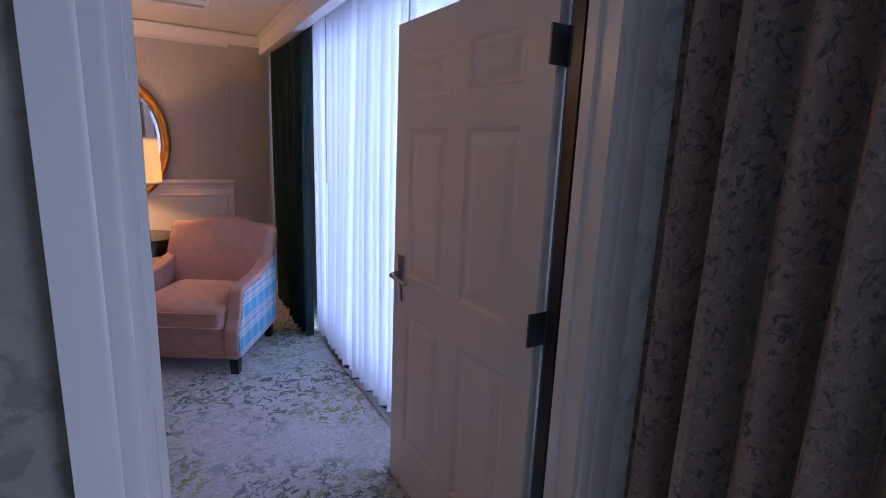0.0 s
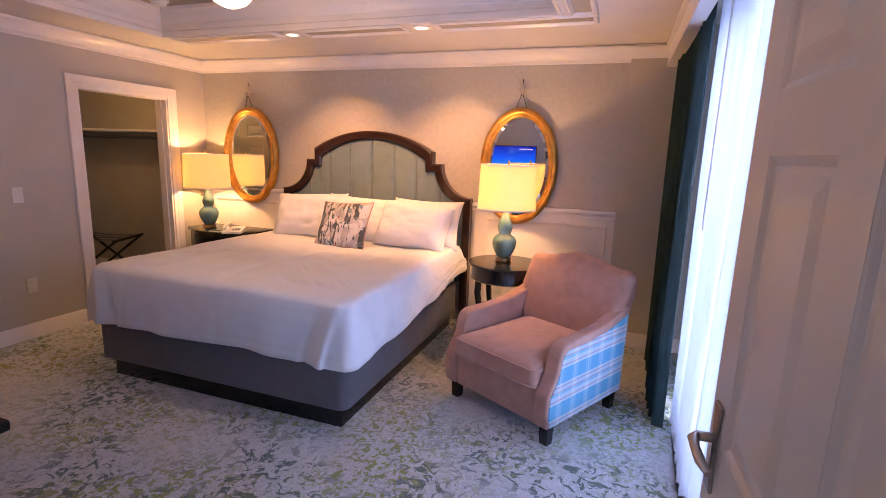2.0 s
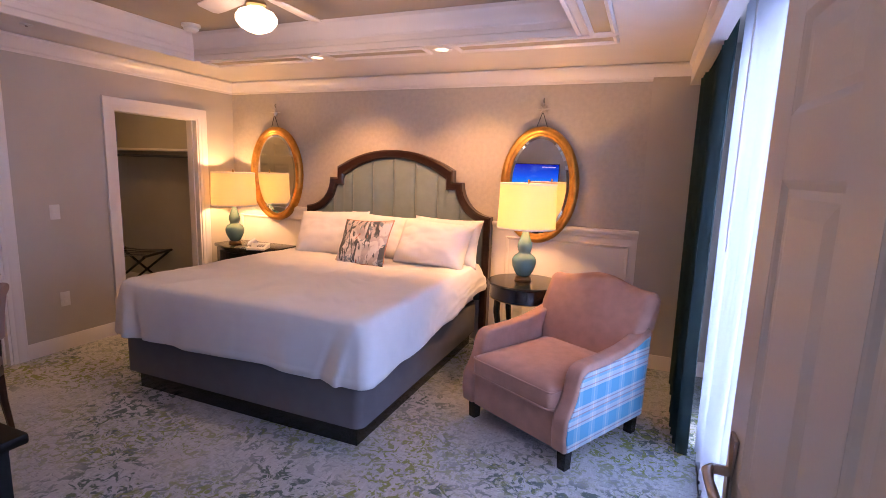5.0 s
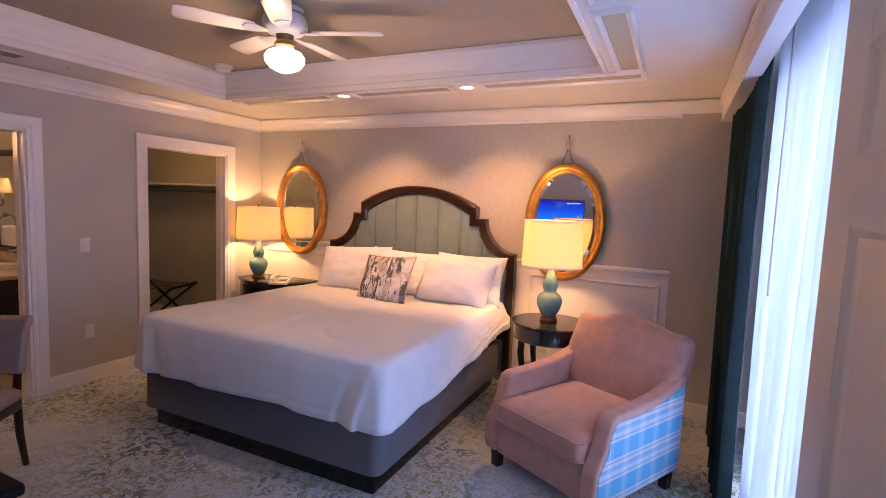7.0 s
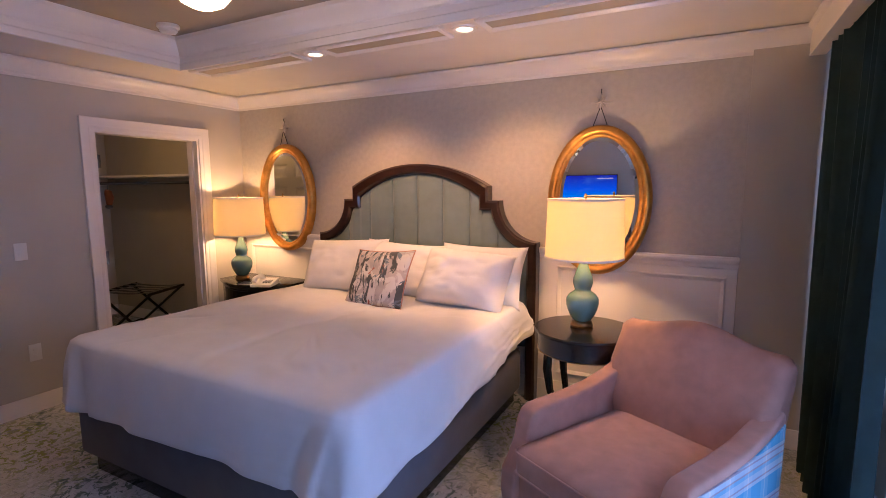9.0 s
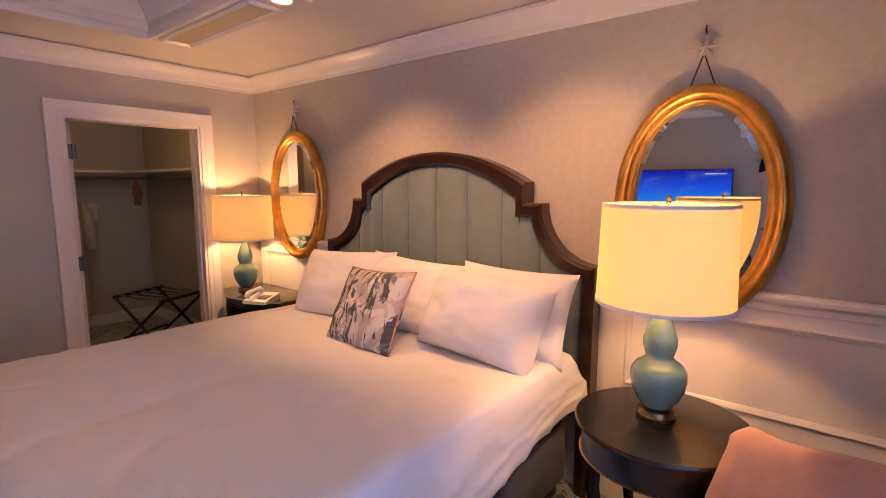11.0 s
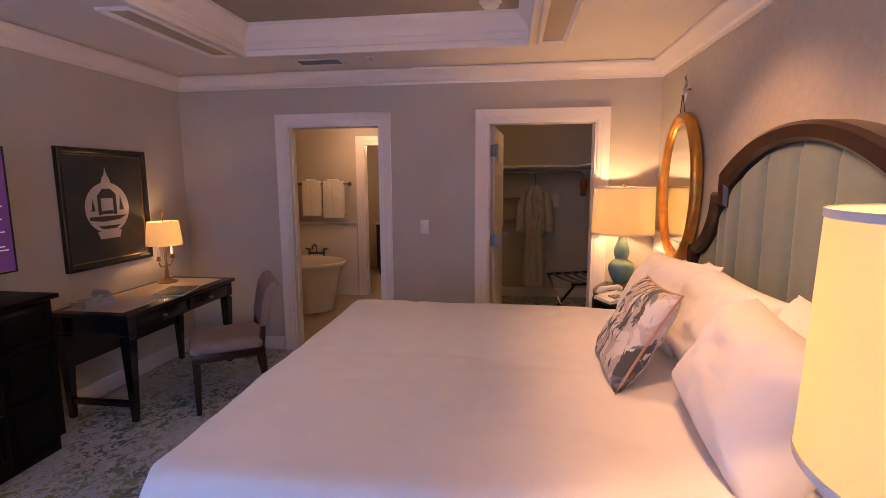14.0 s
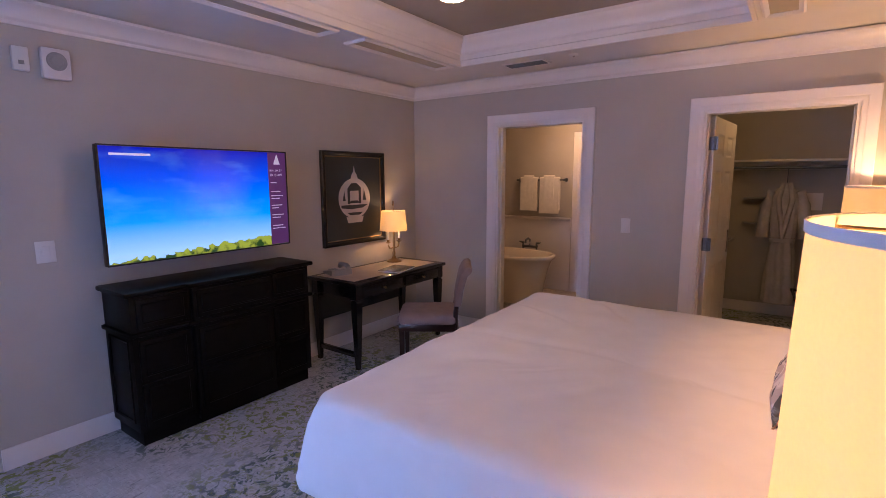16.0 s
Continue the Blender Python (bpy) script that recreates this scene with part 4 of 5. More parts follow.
# ---- armchair ----
def armchair():
    ob = thing("armchair", pose(1.553, 2.667, 0, 0, 0, -28.5) @ Matrix.Scale(1.045, 4), "dusty pink armchair with blue plaid outer sides", "armchair")
    for x in (-0.345, 0.345):
        for y in (-0.325, 0.315):
            w = 0.028
            part("foot", rings([[(x - q, y - q, z), (x + q, y - q, z), (x + q, y + q, z), (x - q, y + q, z)] for q, z in ((0.024, 0), (w, 0.12))]), M_BLACK, ob, "black tapered wooden foot", 0)
    part("seat_base", box(-0.305, 0.305, -0.375, 0.34, 0.11, 0.31, 0.012), M_PINK, ob)
    lo = [rounded_rect(0.298 - i, 0.36 - i, 0.035, z, 6, 0, -0.05) for i, z in ((0.03, 0.305), (0.005, 0.318), (0.0, 0.335), (0.0, 0.405), (0.006, 0.425), (0.03, 0.442), (0.1, 0.455), (0.2, 0.46))]
    cush = part("seat_cushion", rings(lo), M_PINK, ob, "loose boxed pink seat cushion", 60)
    for zz in (0.325, 0.418):
        ring = rounded_rect(0.300, 0.362, 0.035, zz, 6, 0, -0.05)
        part("piping", tube(ring + ring[:1], 0.005, 6), M_PINK, cush)
    side = [(-0.39, 0.115), (-0.405, 0.20), (-0.40, 0.30), (-0.36, 0.36), (-0.33, 0.42), (-0.315, 0.50), (-0.29, 0.545), (-0.25, 0.562), (-0.05, 0.566), (0.12, 0.580), (0.26, 0.612), (0.38, 0.65), (0.36, 0.115)]
    for s in (-1, 1):
        part("arm", prism(side, "x", s * 0.302, s * 0.392, 0.016, segs=3), M_PINK, ob, "sloping padded pink arm", 50)
        small = [(y * 0.955 + 0.0, (z - 0.36) * 0.90 + 0.345) for y, z in side]
        part("side_panel", prism(small, "x", s * 0.385, s * 0.3985, 0.004), M_PLAID, ob, "blue, white and pink plaid side panel", 50)
    xs = [-0.385 + 0.77 * k / 24 for k in range(25)]

    def top(x):
        u = abs(x) / 0.385
        return 0.85 + 0.052 * (0.5 + 0.5 * math.cos(math.pi * min(1, u * 1.25))) - (0.028 * max(0, (u - 0.90) / 0.10) ** 2)
    loops = []
    for x in xs:
        u = abs(x) / 0.385
        rnd = 0.04 * max(0, (u - 0.90) / 0.10) ** 2
        fy = lambda z: 0.18 + (z - 0.3) * 0.34
        t = top(x)
        loops.append([(x, fy(0.28) + 0.14, 0.115), (x, fy(0.28) + rnd, 0.115), (x, fy(0.45) + rnd - 0.01, 0.45), (x, fy(0.65) + rnd - 0.012, 0.65), (x, fy(t) + rnd + 0.005, t - 0.035), (x, fy(t) + 0.03 + rnd * 0.5, t - 0.008), (x, fy(t) + 0.075, t), (x, fy(t) + 0.12 - rnd * 0.5, t - 0.02), (x, fy(t) + 0.135 - rnd, t - 0.07), (x, fy(0.5) + 0.15 - rnd, 0.5)])
    bm = rings(loops)
    for v in bm.verts:
        if v.co.z < 0.62 and abs(v.co.x) > 0.28:
            v.co.x *= 0.283 / abs(v.co.x) if v.co.z < 0.5 else 1
    part("backrest", bm, M_PINK, ob, "camel-topped padded pink backrest", 50)


armchair()

# ---- dresser, desk and wall above them ----
def dresser():
    ob = thing("dresser", pose(0.005, SOUTH + 0.02, 0), "long black wooden dresser with a stepped centre", "dresser")
    w, d, h = 0.62, 0.36, 0.93
    part("plinth", box(-w + 0.02, w - 0.02, 0.02, d - 0.02, 0, 0.09, 0.004), M_DARK, ob)
    part("body", box(-w, w, 0, d, 0.0905, h - 0.03, 0.004), M_DARK, ob)
    part("breakfront", box(-0.28, 0.28, d - 0.004, d + 0.035, 0.05, h - 0.031, 0.004), M_DARK, ob)
    top = [(-w - 0.03, 0), (w + 0.03, 0), (w + 0.03, d + 0.03), (0.31, d + 0.03), (0.31, d + 0.06), (-0.31, d + 0.06), (-0.31, d + 0.03), (-w - 0.03, d + 0.03)]
    part("worktop", prism(top, "z", h - 0.029, h, 0.008), M_DARK, ob)
    part("ledge", prism([(x * 0.985, y - 0.008 if y > 0 else y) for x, y in top], "z", 0.665, 0.69, 0.006), M_DARK, ob)
    for x0, x1, f in ((-w + 0.03, -0.30, d), (-0.26, 0.26, d + 0.035), (0.30, w - 0.03, d)):
        for z0, z1 in ((0.71, 0.88), (0.40, 0.64), (0.12, 0.38)):
            dr = part("drawer", box(x0, x1, f - 0.006, f + 0.014, z0, z1, 0.005), M_DARK, ob)
            part("drawer_panel", loop_moulding((x0 + 0.025, x1 - 0.025, z0 + 0.025, z1 - 0.025), [(0, 0), (0.004, 0.006), (0.012, 0.003), (0.012, 0)], m=Matrix.Translation((0, f + 0.014, 0)) @ Matrix(((1, 0, 0, 0), (0, 0, 1, 0), (0, 1, 0, 0), (0, 0, 0, 1)))), M_DARK, dr)
    for s in (-1, 1):
        part("side_panel", loop_moulding((0.05, d - 0.05, 0.14, 0.64), [(0, 0), (0.004, 0.008), (0.016, 0.004), (0.016, 0)], m=Matrix.Translation((s * w, 0, 0)) @ Matrix(((0, 0, s, 0), (1, 0, 0, 0), (0, 1, 0, 0), (0, 0, 0, 1)))), M_DARK, ob)


dresser()


def desk():
    ob = thing("desk", pose(-1.50, SOUTH + 0.03, 0), "black writing desk with tan inlaid top", "desk")
    w, d, h = 0.61, 0.58, 0.73
    part("desktop", box(-w, w, 0, d, h - 0.03, h, 0.008), M_BLACK, ob)
    part("inlay", box(-w + 0.08, w - 0.06, 0.06, d - 0.08, h - 0.002, h + 0.003), M_LEATHER, ob, "pale tan leather writing inlay", 0)
    part("apron", box(-w + 0.05, w - 0.05, 0.03, d - 0.03, h - 0.14, h - 0.031, 0.003), M_BLACK, ob)
    for x0, x1 in ((-w + 0.10, -0.02), (0.02, w - 0.10)):
        dr = part("drawer", box(x0, x1, d - 0.032, d - 0.022, h - 0.13, h - 0.045, 0.003), M_BLACK, ob)
        part("knob", lathe([(0.006, 0), (0.006, 0.012), (0.012, 0.018), (0.010, 0.026), (0.002, 0.028)], 12, at=(0, 0, 0)), M_BRASS, dr, "small brass knob").matrix_local = Matrix.Translation(((x0 + x1) / 2, d - 0.022, h - 0.088)) @ Matrix.Rotation(radians(-90), 4, "X")
    for x in (-w + 0.06, w - 0.06):
        for y in (0.06, d - 0.06):
            part("leg", rings([[(x - q, y - q, z), (x + q, y - q, z), (x + q, y + q, z), (x - q, y + q, z)] for q, z in ((0.016, 0), (0.02, 0.12), (0.034, 0.56), (0.026, 0.575), (0.036, 0.59), (0.036, 0.729))]), M_BLACK, ob, smooth=0)
    part("stretcher", box(w - 0.075, w - 0.045, 0.08, d - 0.08, 0.10, 0.14, 0.003), M_BLACK, ob)
    part("back_panel", box(-w + 0.08, w - 0.08, 0.05, 0.07, 0.34, h - 0.141), M_BLACK, ob)


desk()


def desk_chair():
    ob = thing("desk_chair", pose(-1.36, 0.84, 0, 0, 0, -146), "dark wooden desk chair with taupe padded seat and back", "chair")
    for x in (-0.2, 0.2):
        part("leg", rings([[(x - q, 0.2 - q, z), (x + q, 0.2 - q, z), (x + q, 0.2 + q, z), (x - q, 0.2 + q, z)] for q, z in ((0.015, 0), (0.022, 0.40))]), M_FRAMEWOOD, ob, smooth=0)
        part("leg", tube([(x, -0.27, 0), (x, -0.23, 0.2), (x, -0.215, 0.42), (x, -0.235, 0.62)], [0.016, 0.02, 0.022, 0.018], 8), M_FRAMEWOOD, ob)
    part("seat_rail", box(-0.225, 0.225, -0.22, 0.225, 0.36, 0.415, 0.004), M_FRAMEWOOD, ob)
    lo = [rounded_rect(0.235 - i, 0.235 - i, 0.05, z, 6) for i, z in ((0.01, 0.416), (0.0, 0.43), (0.0, 0.465), (0.02, 0.485), (0.08, 0.497), (0.17, 0.50))]
    part("seat", rings(lo), M_TAUPE, ob, "taupe upholstered seat", 60)
    prof = [(-0.205, 0.56), (-0.225, 0.68), (-0.25, 0.80), (-0.285, 0.86), (-0.325, 0.875), (-0.35, 0.855), (-0.345, 0.825), (-0.315, 0.80), (-0.285, 0.70), (-0.262, 0.56)]
    part("backrest", prism(prof, "x", -0.225, 0.225, 0.012, segs=3), M_TAUPE, ob, "taupe backrest with a rolled top", 50)


desk_chair()


def candle_lamp():
    x, y, z = -1.84, 0.05, 0.734
    ob = thing("desk_lamp", pose(x, y, z), "lit brass two-candle desk lamp with cream shade", "desk lamp")
    part("base", lathe([(0.001, 0), (0.075, 0), (0.075, 0.012), (0.05, 0.022), (0.022, 0.035), (0.014, 0.06), (0.016, 0.09), (0.010, 0.12), (0.010, 0.30), (0.004, 0.31)], 28), M_BRASS, ob)
    for s in (-1, 1):
        arm = part("arm", tube([(0, 0, 0.15), (s * 0.03, 0, 0.135), (s * 0.06, 0, 0.14), (s * 0.078, 0, 0.165), (s * 0.08, 0, 0.19)], 0.006, 8), M_BRASS, ob)
        part("candle_cup", lathe([(0.004, 0.185), (0.024, 0.195), (0.028, 0.20), (0.012, 0.203), (0.015, 0.225), (0.002, 0.226)], 16, at=(s * 0.08, 0, 0)), M_BRASS, arm)
        part("candle_sleeve", lathe([(0.010, 0.226), (0.010, 0.31), (0.002, 0.312)], 12, at=(s * 0.08, 0, 0)), M_LINEN, arm, "ivory candle sleeve")
    part("stem", tube([(0, 0, 0.30), (0, 0, 0.55)], 0.004), M_BRASS, ob)
    part("shade", lathe([(0.135, 0.31), (0.115, 0.50), (0.1135, 0.50), (0.1335, 0.31)], 40, cap0=False, cap1=False), M_SHADE, ob, "cream oval fabric shade", 60)
    part("finial", lathe([(0.004, 0.545), (0.012, 0.56), (0.006, 0.575), (0.010, 0.585), (0.002, 0.60)], 12), M_BRASS, ob)
    for s in (-1, 1):
        part("shade_arm", tube([(0, 0, 0.49), (s * 0.114, 0, 0.49)], 0.003, 6), M_BRASS, ob)
    lamp("desk_bulb", "POINT", Matrix.Translation((x, y, z + 0.41)), 9, WARM, 0.03)


candle_lamp()
telephone(-1.10, 0.05, 0.733, -20, M_GREY, "grey telephone on the desk")
ob = thing("magazine", pose(-1.52, 0.36, 0.7335, 0, 0, 12), "glossy dark magazine lying on the desk", "magazine")
part("pages", box(-0.15, 0.15, -0.105, 0.105, 0, 0.012, 0.001), M_PLASTIC, ob)
part("cover", box(-0.152, 0.152, -0.107, 0.107, 0.0121, 0.015), M_PAGE, ob)


def television():
    ob = thing("television", pose(0.027, 0.08, 1.403), "wall-mounted flat television showing a blue sky scene", "television")
    hw, hh = 0.62, 0.345
    part("case", box(-hw, hw, -0.035, 0.008, -hh, hh, 0.004), M_BLACKPL, ob, "slim black case")
    part("bezel", loop_moulding((-hw, hw, -hh, hh), [(0, 0), (0, 0.006), (0.009, 0.006), (0.010, 0)], m=Matrix.Translation((0, 0.008, 0)) @ Matrix(((1, 0, 0, 0), (0, 0, 1, 0), (0, 1, 0, 0), (0, 0, 0, 1)))), M_BLACKPL, ob)
    part("screen", box(-hw + 0.01, hw - 0.01, 0.0085, 0.0105, -hh + 0.01, hh - 0.01), M_SCREEN, ob, "lit screen with blue sky and green hills", 0)
    bar = part("sidebar", box(-hw + 0.011, -hw + 0.16, 0.0106, 0.0125, -hh + 0.011, hh - 0.011), M_BAR, ob, "purple information strip", 0)
    flip = Matrix.Rotation(radians(180), 4, "Z") @ Matrix.Rotation(radians(90), 4, "X")
    for words, size, z in (("Sun, Jan 31", 0.024, 0.20), ("10:10 AM", 0.026, 0.165)):
        part("lettering", text_mesh(words, size, Matrix.Translation((-hw + 0.15, 0.0132, z)) @ flip), M_BARTEXT, bar, smooth=0)
    part("badge", prism([(-hw + 0.06, 0.25), (-hw + 0.115, 0.25), (-hw + 0.085, 0.325)], "y", 0.0128, 0.0135), M_BARTEXT, bar, "pale sail-shaped badge", 0)
    for k, (z, w) in enumerate(((0.115, 0.05), (0.05, 0.08), (0.02, 0.1), (-0.0, 0.07), (-0.05, 0.09), (-0.07, 0.06), (-0.12, 0.1), (-0.14, 0.07), (-0.2, 0.09), (-0.22, 0.11))):
        part("text_line", box(-hw + 0.145 - w, -hw + 0.145, 0.0128, 0.0134, z, z + 0.006), M_BARTEXT, bar, smooth=0)
    part("caption_bar", box(hw - 0.28, hw - 0.06, 0.0108, 0.0114, 0.285, 0.298), M_BARTEXT, ob, smooth=0)
    part("wall_bracket", box(-0.2, 0.2, -0.203, -0.036, -0.15, 0.15, 0.004), M_BLACKPL, ob)


television()


def framed_print():
    ob = thing("framed_print", pose(-1.49, SOUTH + 0.001, 1.364), "black framed print of a white ornament on charcoal", "picture")
    hw, hh = 0.395, 0.424
    up = Matrix(((1, 0, 0, 0), (0, 0, 1, 0), (0, 1, 0, 0), (0, 0, 0, 1)))
    part("frame", loop_moulding((-hw, hw, -hh, hh), [(0, 0), (0, 0.03), (0.008, 0.036), (0.025, 0.034), (0.036, 0.022), (0.044, 0.020), (0.044, 0)], m=up), M_BLACK, ob, "black moulded frame", 25)
    part("fillet", loop_moulding((-hw + 0.043, hw - 0.043, -hh + 0.043, hh - 0.043), [(0, 0), (0, 0.018), (0.008, 0.014), (0.008, 0)], m=up), M_BRASS, ob, "thin bronze fillet", 25)
    part("mat_board", box(-hw + 0.04, hw - 0.04, 0.001, 0.010, -hh + 0.04, hh - 0.04), M_INK, ob, smooth=0)
    n = 40
    disc = [(0.20 * math.cos(2 * math.pi * k / n), 0.0 + 0.185 * math.sin(2 * math.pi * k / n)) for k in range(n)]
    part("ornament", prism(disc, "y", 0.0105, 0.012), M_PRINT, ob, "white globe shape", 0)
    part("spire", prism([(-0.045, 0.18), (0.045, 0.18), (0.03, 0.22), (0.012, 0.24), (0.0, 0.30), (-0.012, 0.24), (-0.03, 0.22)], "y", 0.0105, 0.012), M_PRINT, ob, smooth=0)
    part("foot", prism([(-0.09, -0.225), (0.09, -0.225), (0.11, -0.17), (-0.11, -0.17)], "y", 0.0105, 0.012), M_PRINT, ob, smooth=0)
    for poly in ([(-0.17, -0.06), (0.17, -0.06), (0.17, -0.085), (0.05, -0.10), (-0.10, -0.09)], [(-0.08, -0.05), (-0.08, 0.10), (-0.03, 0.14), (0.04, 0.14), (0.09, 0.09), (0.09, -0.05), (0.06, -0.05), (0.06, 0.07), (-0.05, 0.07), (-0.05, -0.05)], [(-0.04, -0.02), (0.05, -0.02), (0.07, -0.045), (-0.06, -0.045)], [(-0.15, -0.02), (-0.12, 0.09), (-0.105, -0.02)], [(0.115, -0.02), (0.13, 0.07), (0.15, -0.02)], [(-0.10, -0.13), (0.10, -0.13), (0.06, -0.155), (-0.06, -0.155)]):
        part("silhouette", prism(poly, "y", 0.0122, 0.0132), M_INK, ob, smooth=0)


framed_print()


def wall_plate(name, m, w, h, label, category, rocker=True, kind="switch"):
    ob = thing(name, m, label, category)
    part("plate", box(-w / 2, w / 2, -0.006, 0, -h / 2, h / 2, 0.002), M_PLASTIC, ob)
    if rocker:
        part("rocker", box(-w * 0.22, w * 0.22, -0.010, -0.005, -h * 0.28, h * 0.28, 0.002), M_PLASTIC, ob)
    else:
        for s in (-1, 1):
            part("socket", box(-0.012, 0.012, -0.0075, -0.0055, s * h * 0.2 - 0.012, s * h * 0.2 + 0.012, 0.001), M_PLASTIC, ob)


FACE_E, FACE_N, FACE_S = 90, 180, 0
wall_plate("light_switch", pose(WEST + 0.001, 2.10, 1.154, 0, 0, FACE_E), 0.075, 0.12, "white rocker light switch between the doorways", "switch")
wall_plate("light_switch", pose(0.863, SOUTH + 0.001, 1.157, 0, 0, FACE_N), 0.09, 0.12, "white rocker light switch beside the doorway", "switch")
wall_plate("power_outlet", pose(WEST + 0.001, 2.12, 0.43, 0, 0, FACE_E), 0.075, 0.12, "white power outlet low on the wall", "outlet", False)
wall_plate("power_outlet", pose(0.98, NORTH - 0.013, 0.38, 0, 0, 0), 0.075, 0.12, "white power outlet low on the wainscot", "outlet", False)
wall_plate("light_switch", pose(1.075, SOUTH - 0.151, 1.20, 0, 0, FACE_S), 0.085, 0.125, "white rocker switch beside the bedroom doorway", "switch")
ob = thing("wall_sensor", pose(0.875, SOUTH + 0.001, 2.175, 0, 0, 180), "small white sensor box high on the wall", "sensor")
part("case", box(-0.035, 0.035, -0.03, 0, -0.06, 0.06, 0.006), M_PLASTIC, ob)
part("lens", box(-0.012, 0.012, -0.033, -0.029, -0.03, -0.01, 0.001), M_GREY, ob)
ob = thing("alarm_speaker", pose(0.724, SOUTH + 0.001, 2.171, 0, 0, 180), "square white alarm sounder high on the wall", "alarm")
part("case", box(-0.065, 0.065, -0.04, 0, -0.08, 0.08, 0.008), M_PLASTIC, ob)
g = lathe([(0.002, 0.0), (0.045, 0.0), (0.048, 0.004), (0.044, 0.008), (0.03, 0.005), (0.028, 0.009), (0.002, 0.006)], 28)
g.transform(Matrix.Translation((0, -0.04, 0.012)) @ Matrix.Rotation(radians(90), 4, "X"))
part("grille", g, M_GREY, ob, "round grey grille")
ob = thing("thermostat", pose(1.075, SOUTH - 0.151, 1.585, 0, 0, 0), "white wall thermostat with a dark display", "thermostat")
part("case", box(-0.085, 0.085, -0.035, 0, -0.075, 0.075, 0.010), M_PLASTIC, ob)
part("display", box(-0.06, 0.02, -0.037, -0.0345, 0.02, 0.06, 0.001), M_BLACKPL, ob, "dark display")
part("button", box(0.02, 0.06, -0.039, -0.034, -0.055, -0.035, 0.002), M_PLASTIC, ob)

# ---- ceiling things ----
def ceiling_fan():
    ob = thing("ceiling_fan", pose(-0.12, 1.93, TRAY) @ Matrix.Diagonal((1, 1, 0.87, 1)), "white five-blade ceiling fan with a lit opal globe", "ceiling fan")
    part("housing", lathe([(0.001, 0), (0.105, 0), (0.105, -0.04), (0.115, -0.05), (0.125, -0.075), (0.125, -0.12), (0.10, -0.15), (0.06, -0.165), (0.001, -0.166)], 36), M_TRIM, ob, "white motor housing")
    part("housing_ring", lathe([(0.1055, -0.028), (0.111, -0.032), (0.111, -0.042), (0.1055, -0.046)], 36, cap0=False, cap1=False), M_NICKEL, ob)
    part("light_kit", lathe([(0.05, -0.166), (0.045, -0.20), (0.055, -0.215), (0.06, -0.235), (0.05, -0.245), (0.02, -0.246)], 28), M_BRASS, ob)
    part("globe", lathe([(0.045, -0.246), (0.06, -0.258), (0.095, -0.275), (0.112, -0.305), (0.110, -0.335), (0.085, -0.37), (0.05, -0.39), (0.018, -0.402), (0.004, -0.404)], 36), M_GLOBE, ob, "lit opal glass schoolhouse globe", 80)
    blade = [(0.17, -0.045), (0.22, -0.058), (0.45, -0.070), (0.54, -0.068), (0.565, -0.045), (0.565, 0.045), (0.54, 0.068), (0.45, 0.070), (0.22, 0.058), (0.17, 0.045)]
    for k in range(5):
        turn = Matrix.Rotation(radians(72 * k + 20), 4, "Z") @ Matrix.Translation((0, 0, -0.15)) @ Matrix.Rotation(radians(12), 4, "X")
        bm = prism(blade, "z", -0.004, 0.004, 0.0015)
        bm.transform(turn)
        b = part("blade", bm, M_TRIM, ob)
        bm = prism([(0.09, -0.012), (0.17, -0.04), (0.21, -0.04), (0.23, 0), (0.21, 0.04), (0.17, 0.04), (0.09, 0.012)], "z", -0.010, -0.0045, 0.001)
        bm.transform(turn)
        part("blade_bracket", bm, M_TRIM, b)


ceiling_fan()
lamp("fan_bulb", "POINT", Matrix.Translation((-0.12, 1.93, TRAY - 0.43)), 21, (1.0, 0.62, 0.31), 0.05)
for x in (-0.577, 0.519):
    ob = thing("downlight", pose(x, 3.10, SOFFIT), "lit round recessed downlight in the soffit", "downlight", "recessed downlights")
    part("trim_ring", lathe([(0.045, -0.002), (0.05, -0.010), (0.068, -0.010), (0.075, -0.003), (0.075, 0), (0.045, 0)], 32, cap0=False, cap1=False), M_TRIM, ob)
    part("bulb_face", lathe([(0.001, -0.006), (0.046, -0.004), (0.046, -0.001), (0.001, -0.001)], 28), M_CAN, ob, "glowing lamp face")
    lamp("downlight_bulb", "SPOT", look((x, 3.10, SOFFIT - 0.02), (x, 3.95, 0.85)), 135, (1.0, 0.49, 0.17), 0.02, spot=88, blend=0.85)
ob = thing("smoke_detector", pose(-1.487, 2.69, TRAY), "round white smoke detector on the tray ceiling", "smoke detector")
part("base", lathe([(0.001, 0), (0.07, 0), (0.07, -0.018), (0.062, -0.024), (0.001, -0.024)], 32), M_PLASTIC, ob)
part("cap", lathe([(0.055, -0.024), (0.055, -0.04), (0.045, -0.05), (0.001, -0.052)], 32), M_PLASTIC, ob)
ob = thing("ceiling_vent", pose(-2.015, 1.36, SOFFIT), "white slotted air vent in the soffit", "vent")
part("frame", loop_moulding((-0.08, 0.08, -0.18, 0.18), [(0, 0), (0, -0.008), (0.015, -0.008), (0.018, 0)]), M_TRIM, ob)
part("backing", box(-0.064, 0.064, -0.164, 0.164, -0.001, 0.001), M_BLACKPL, ob, smooth=0)
for k in range(6):
    bm = box(-0.011, 0.011, -0.163, 0.163, -0.001, 0.001)
    bm.transform(Matrix.Translation((-0.052 + 0.021 * k, 0, -0.006)) @ Matrix.Rotation(radians(35), 4, "Y"))
    part("slat", bm, M_GREY, ob, smooth=0)

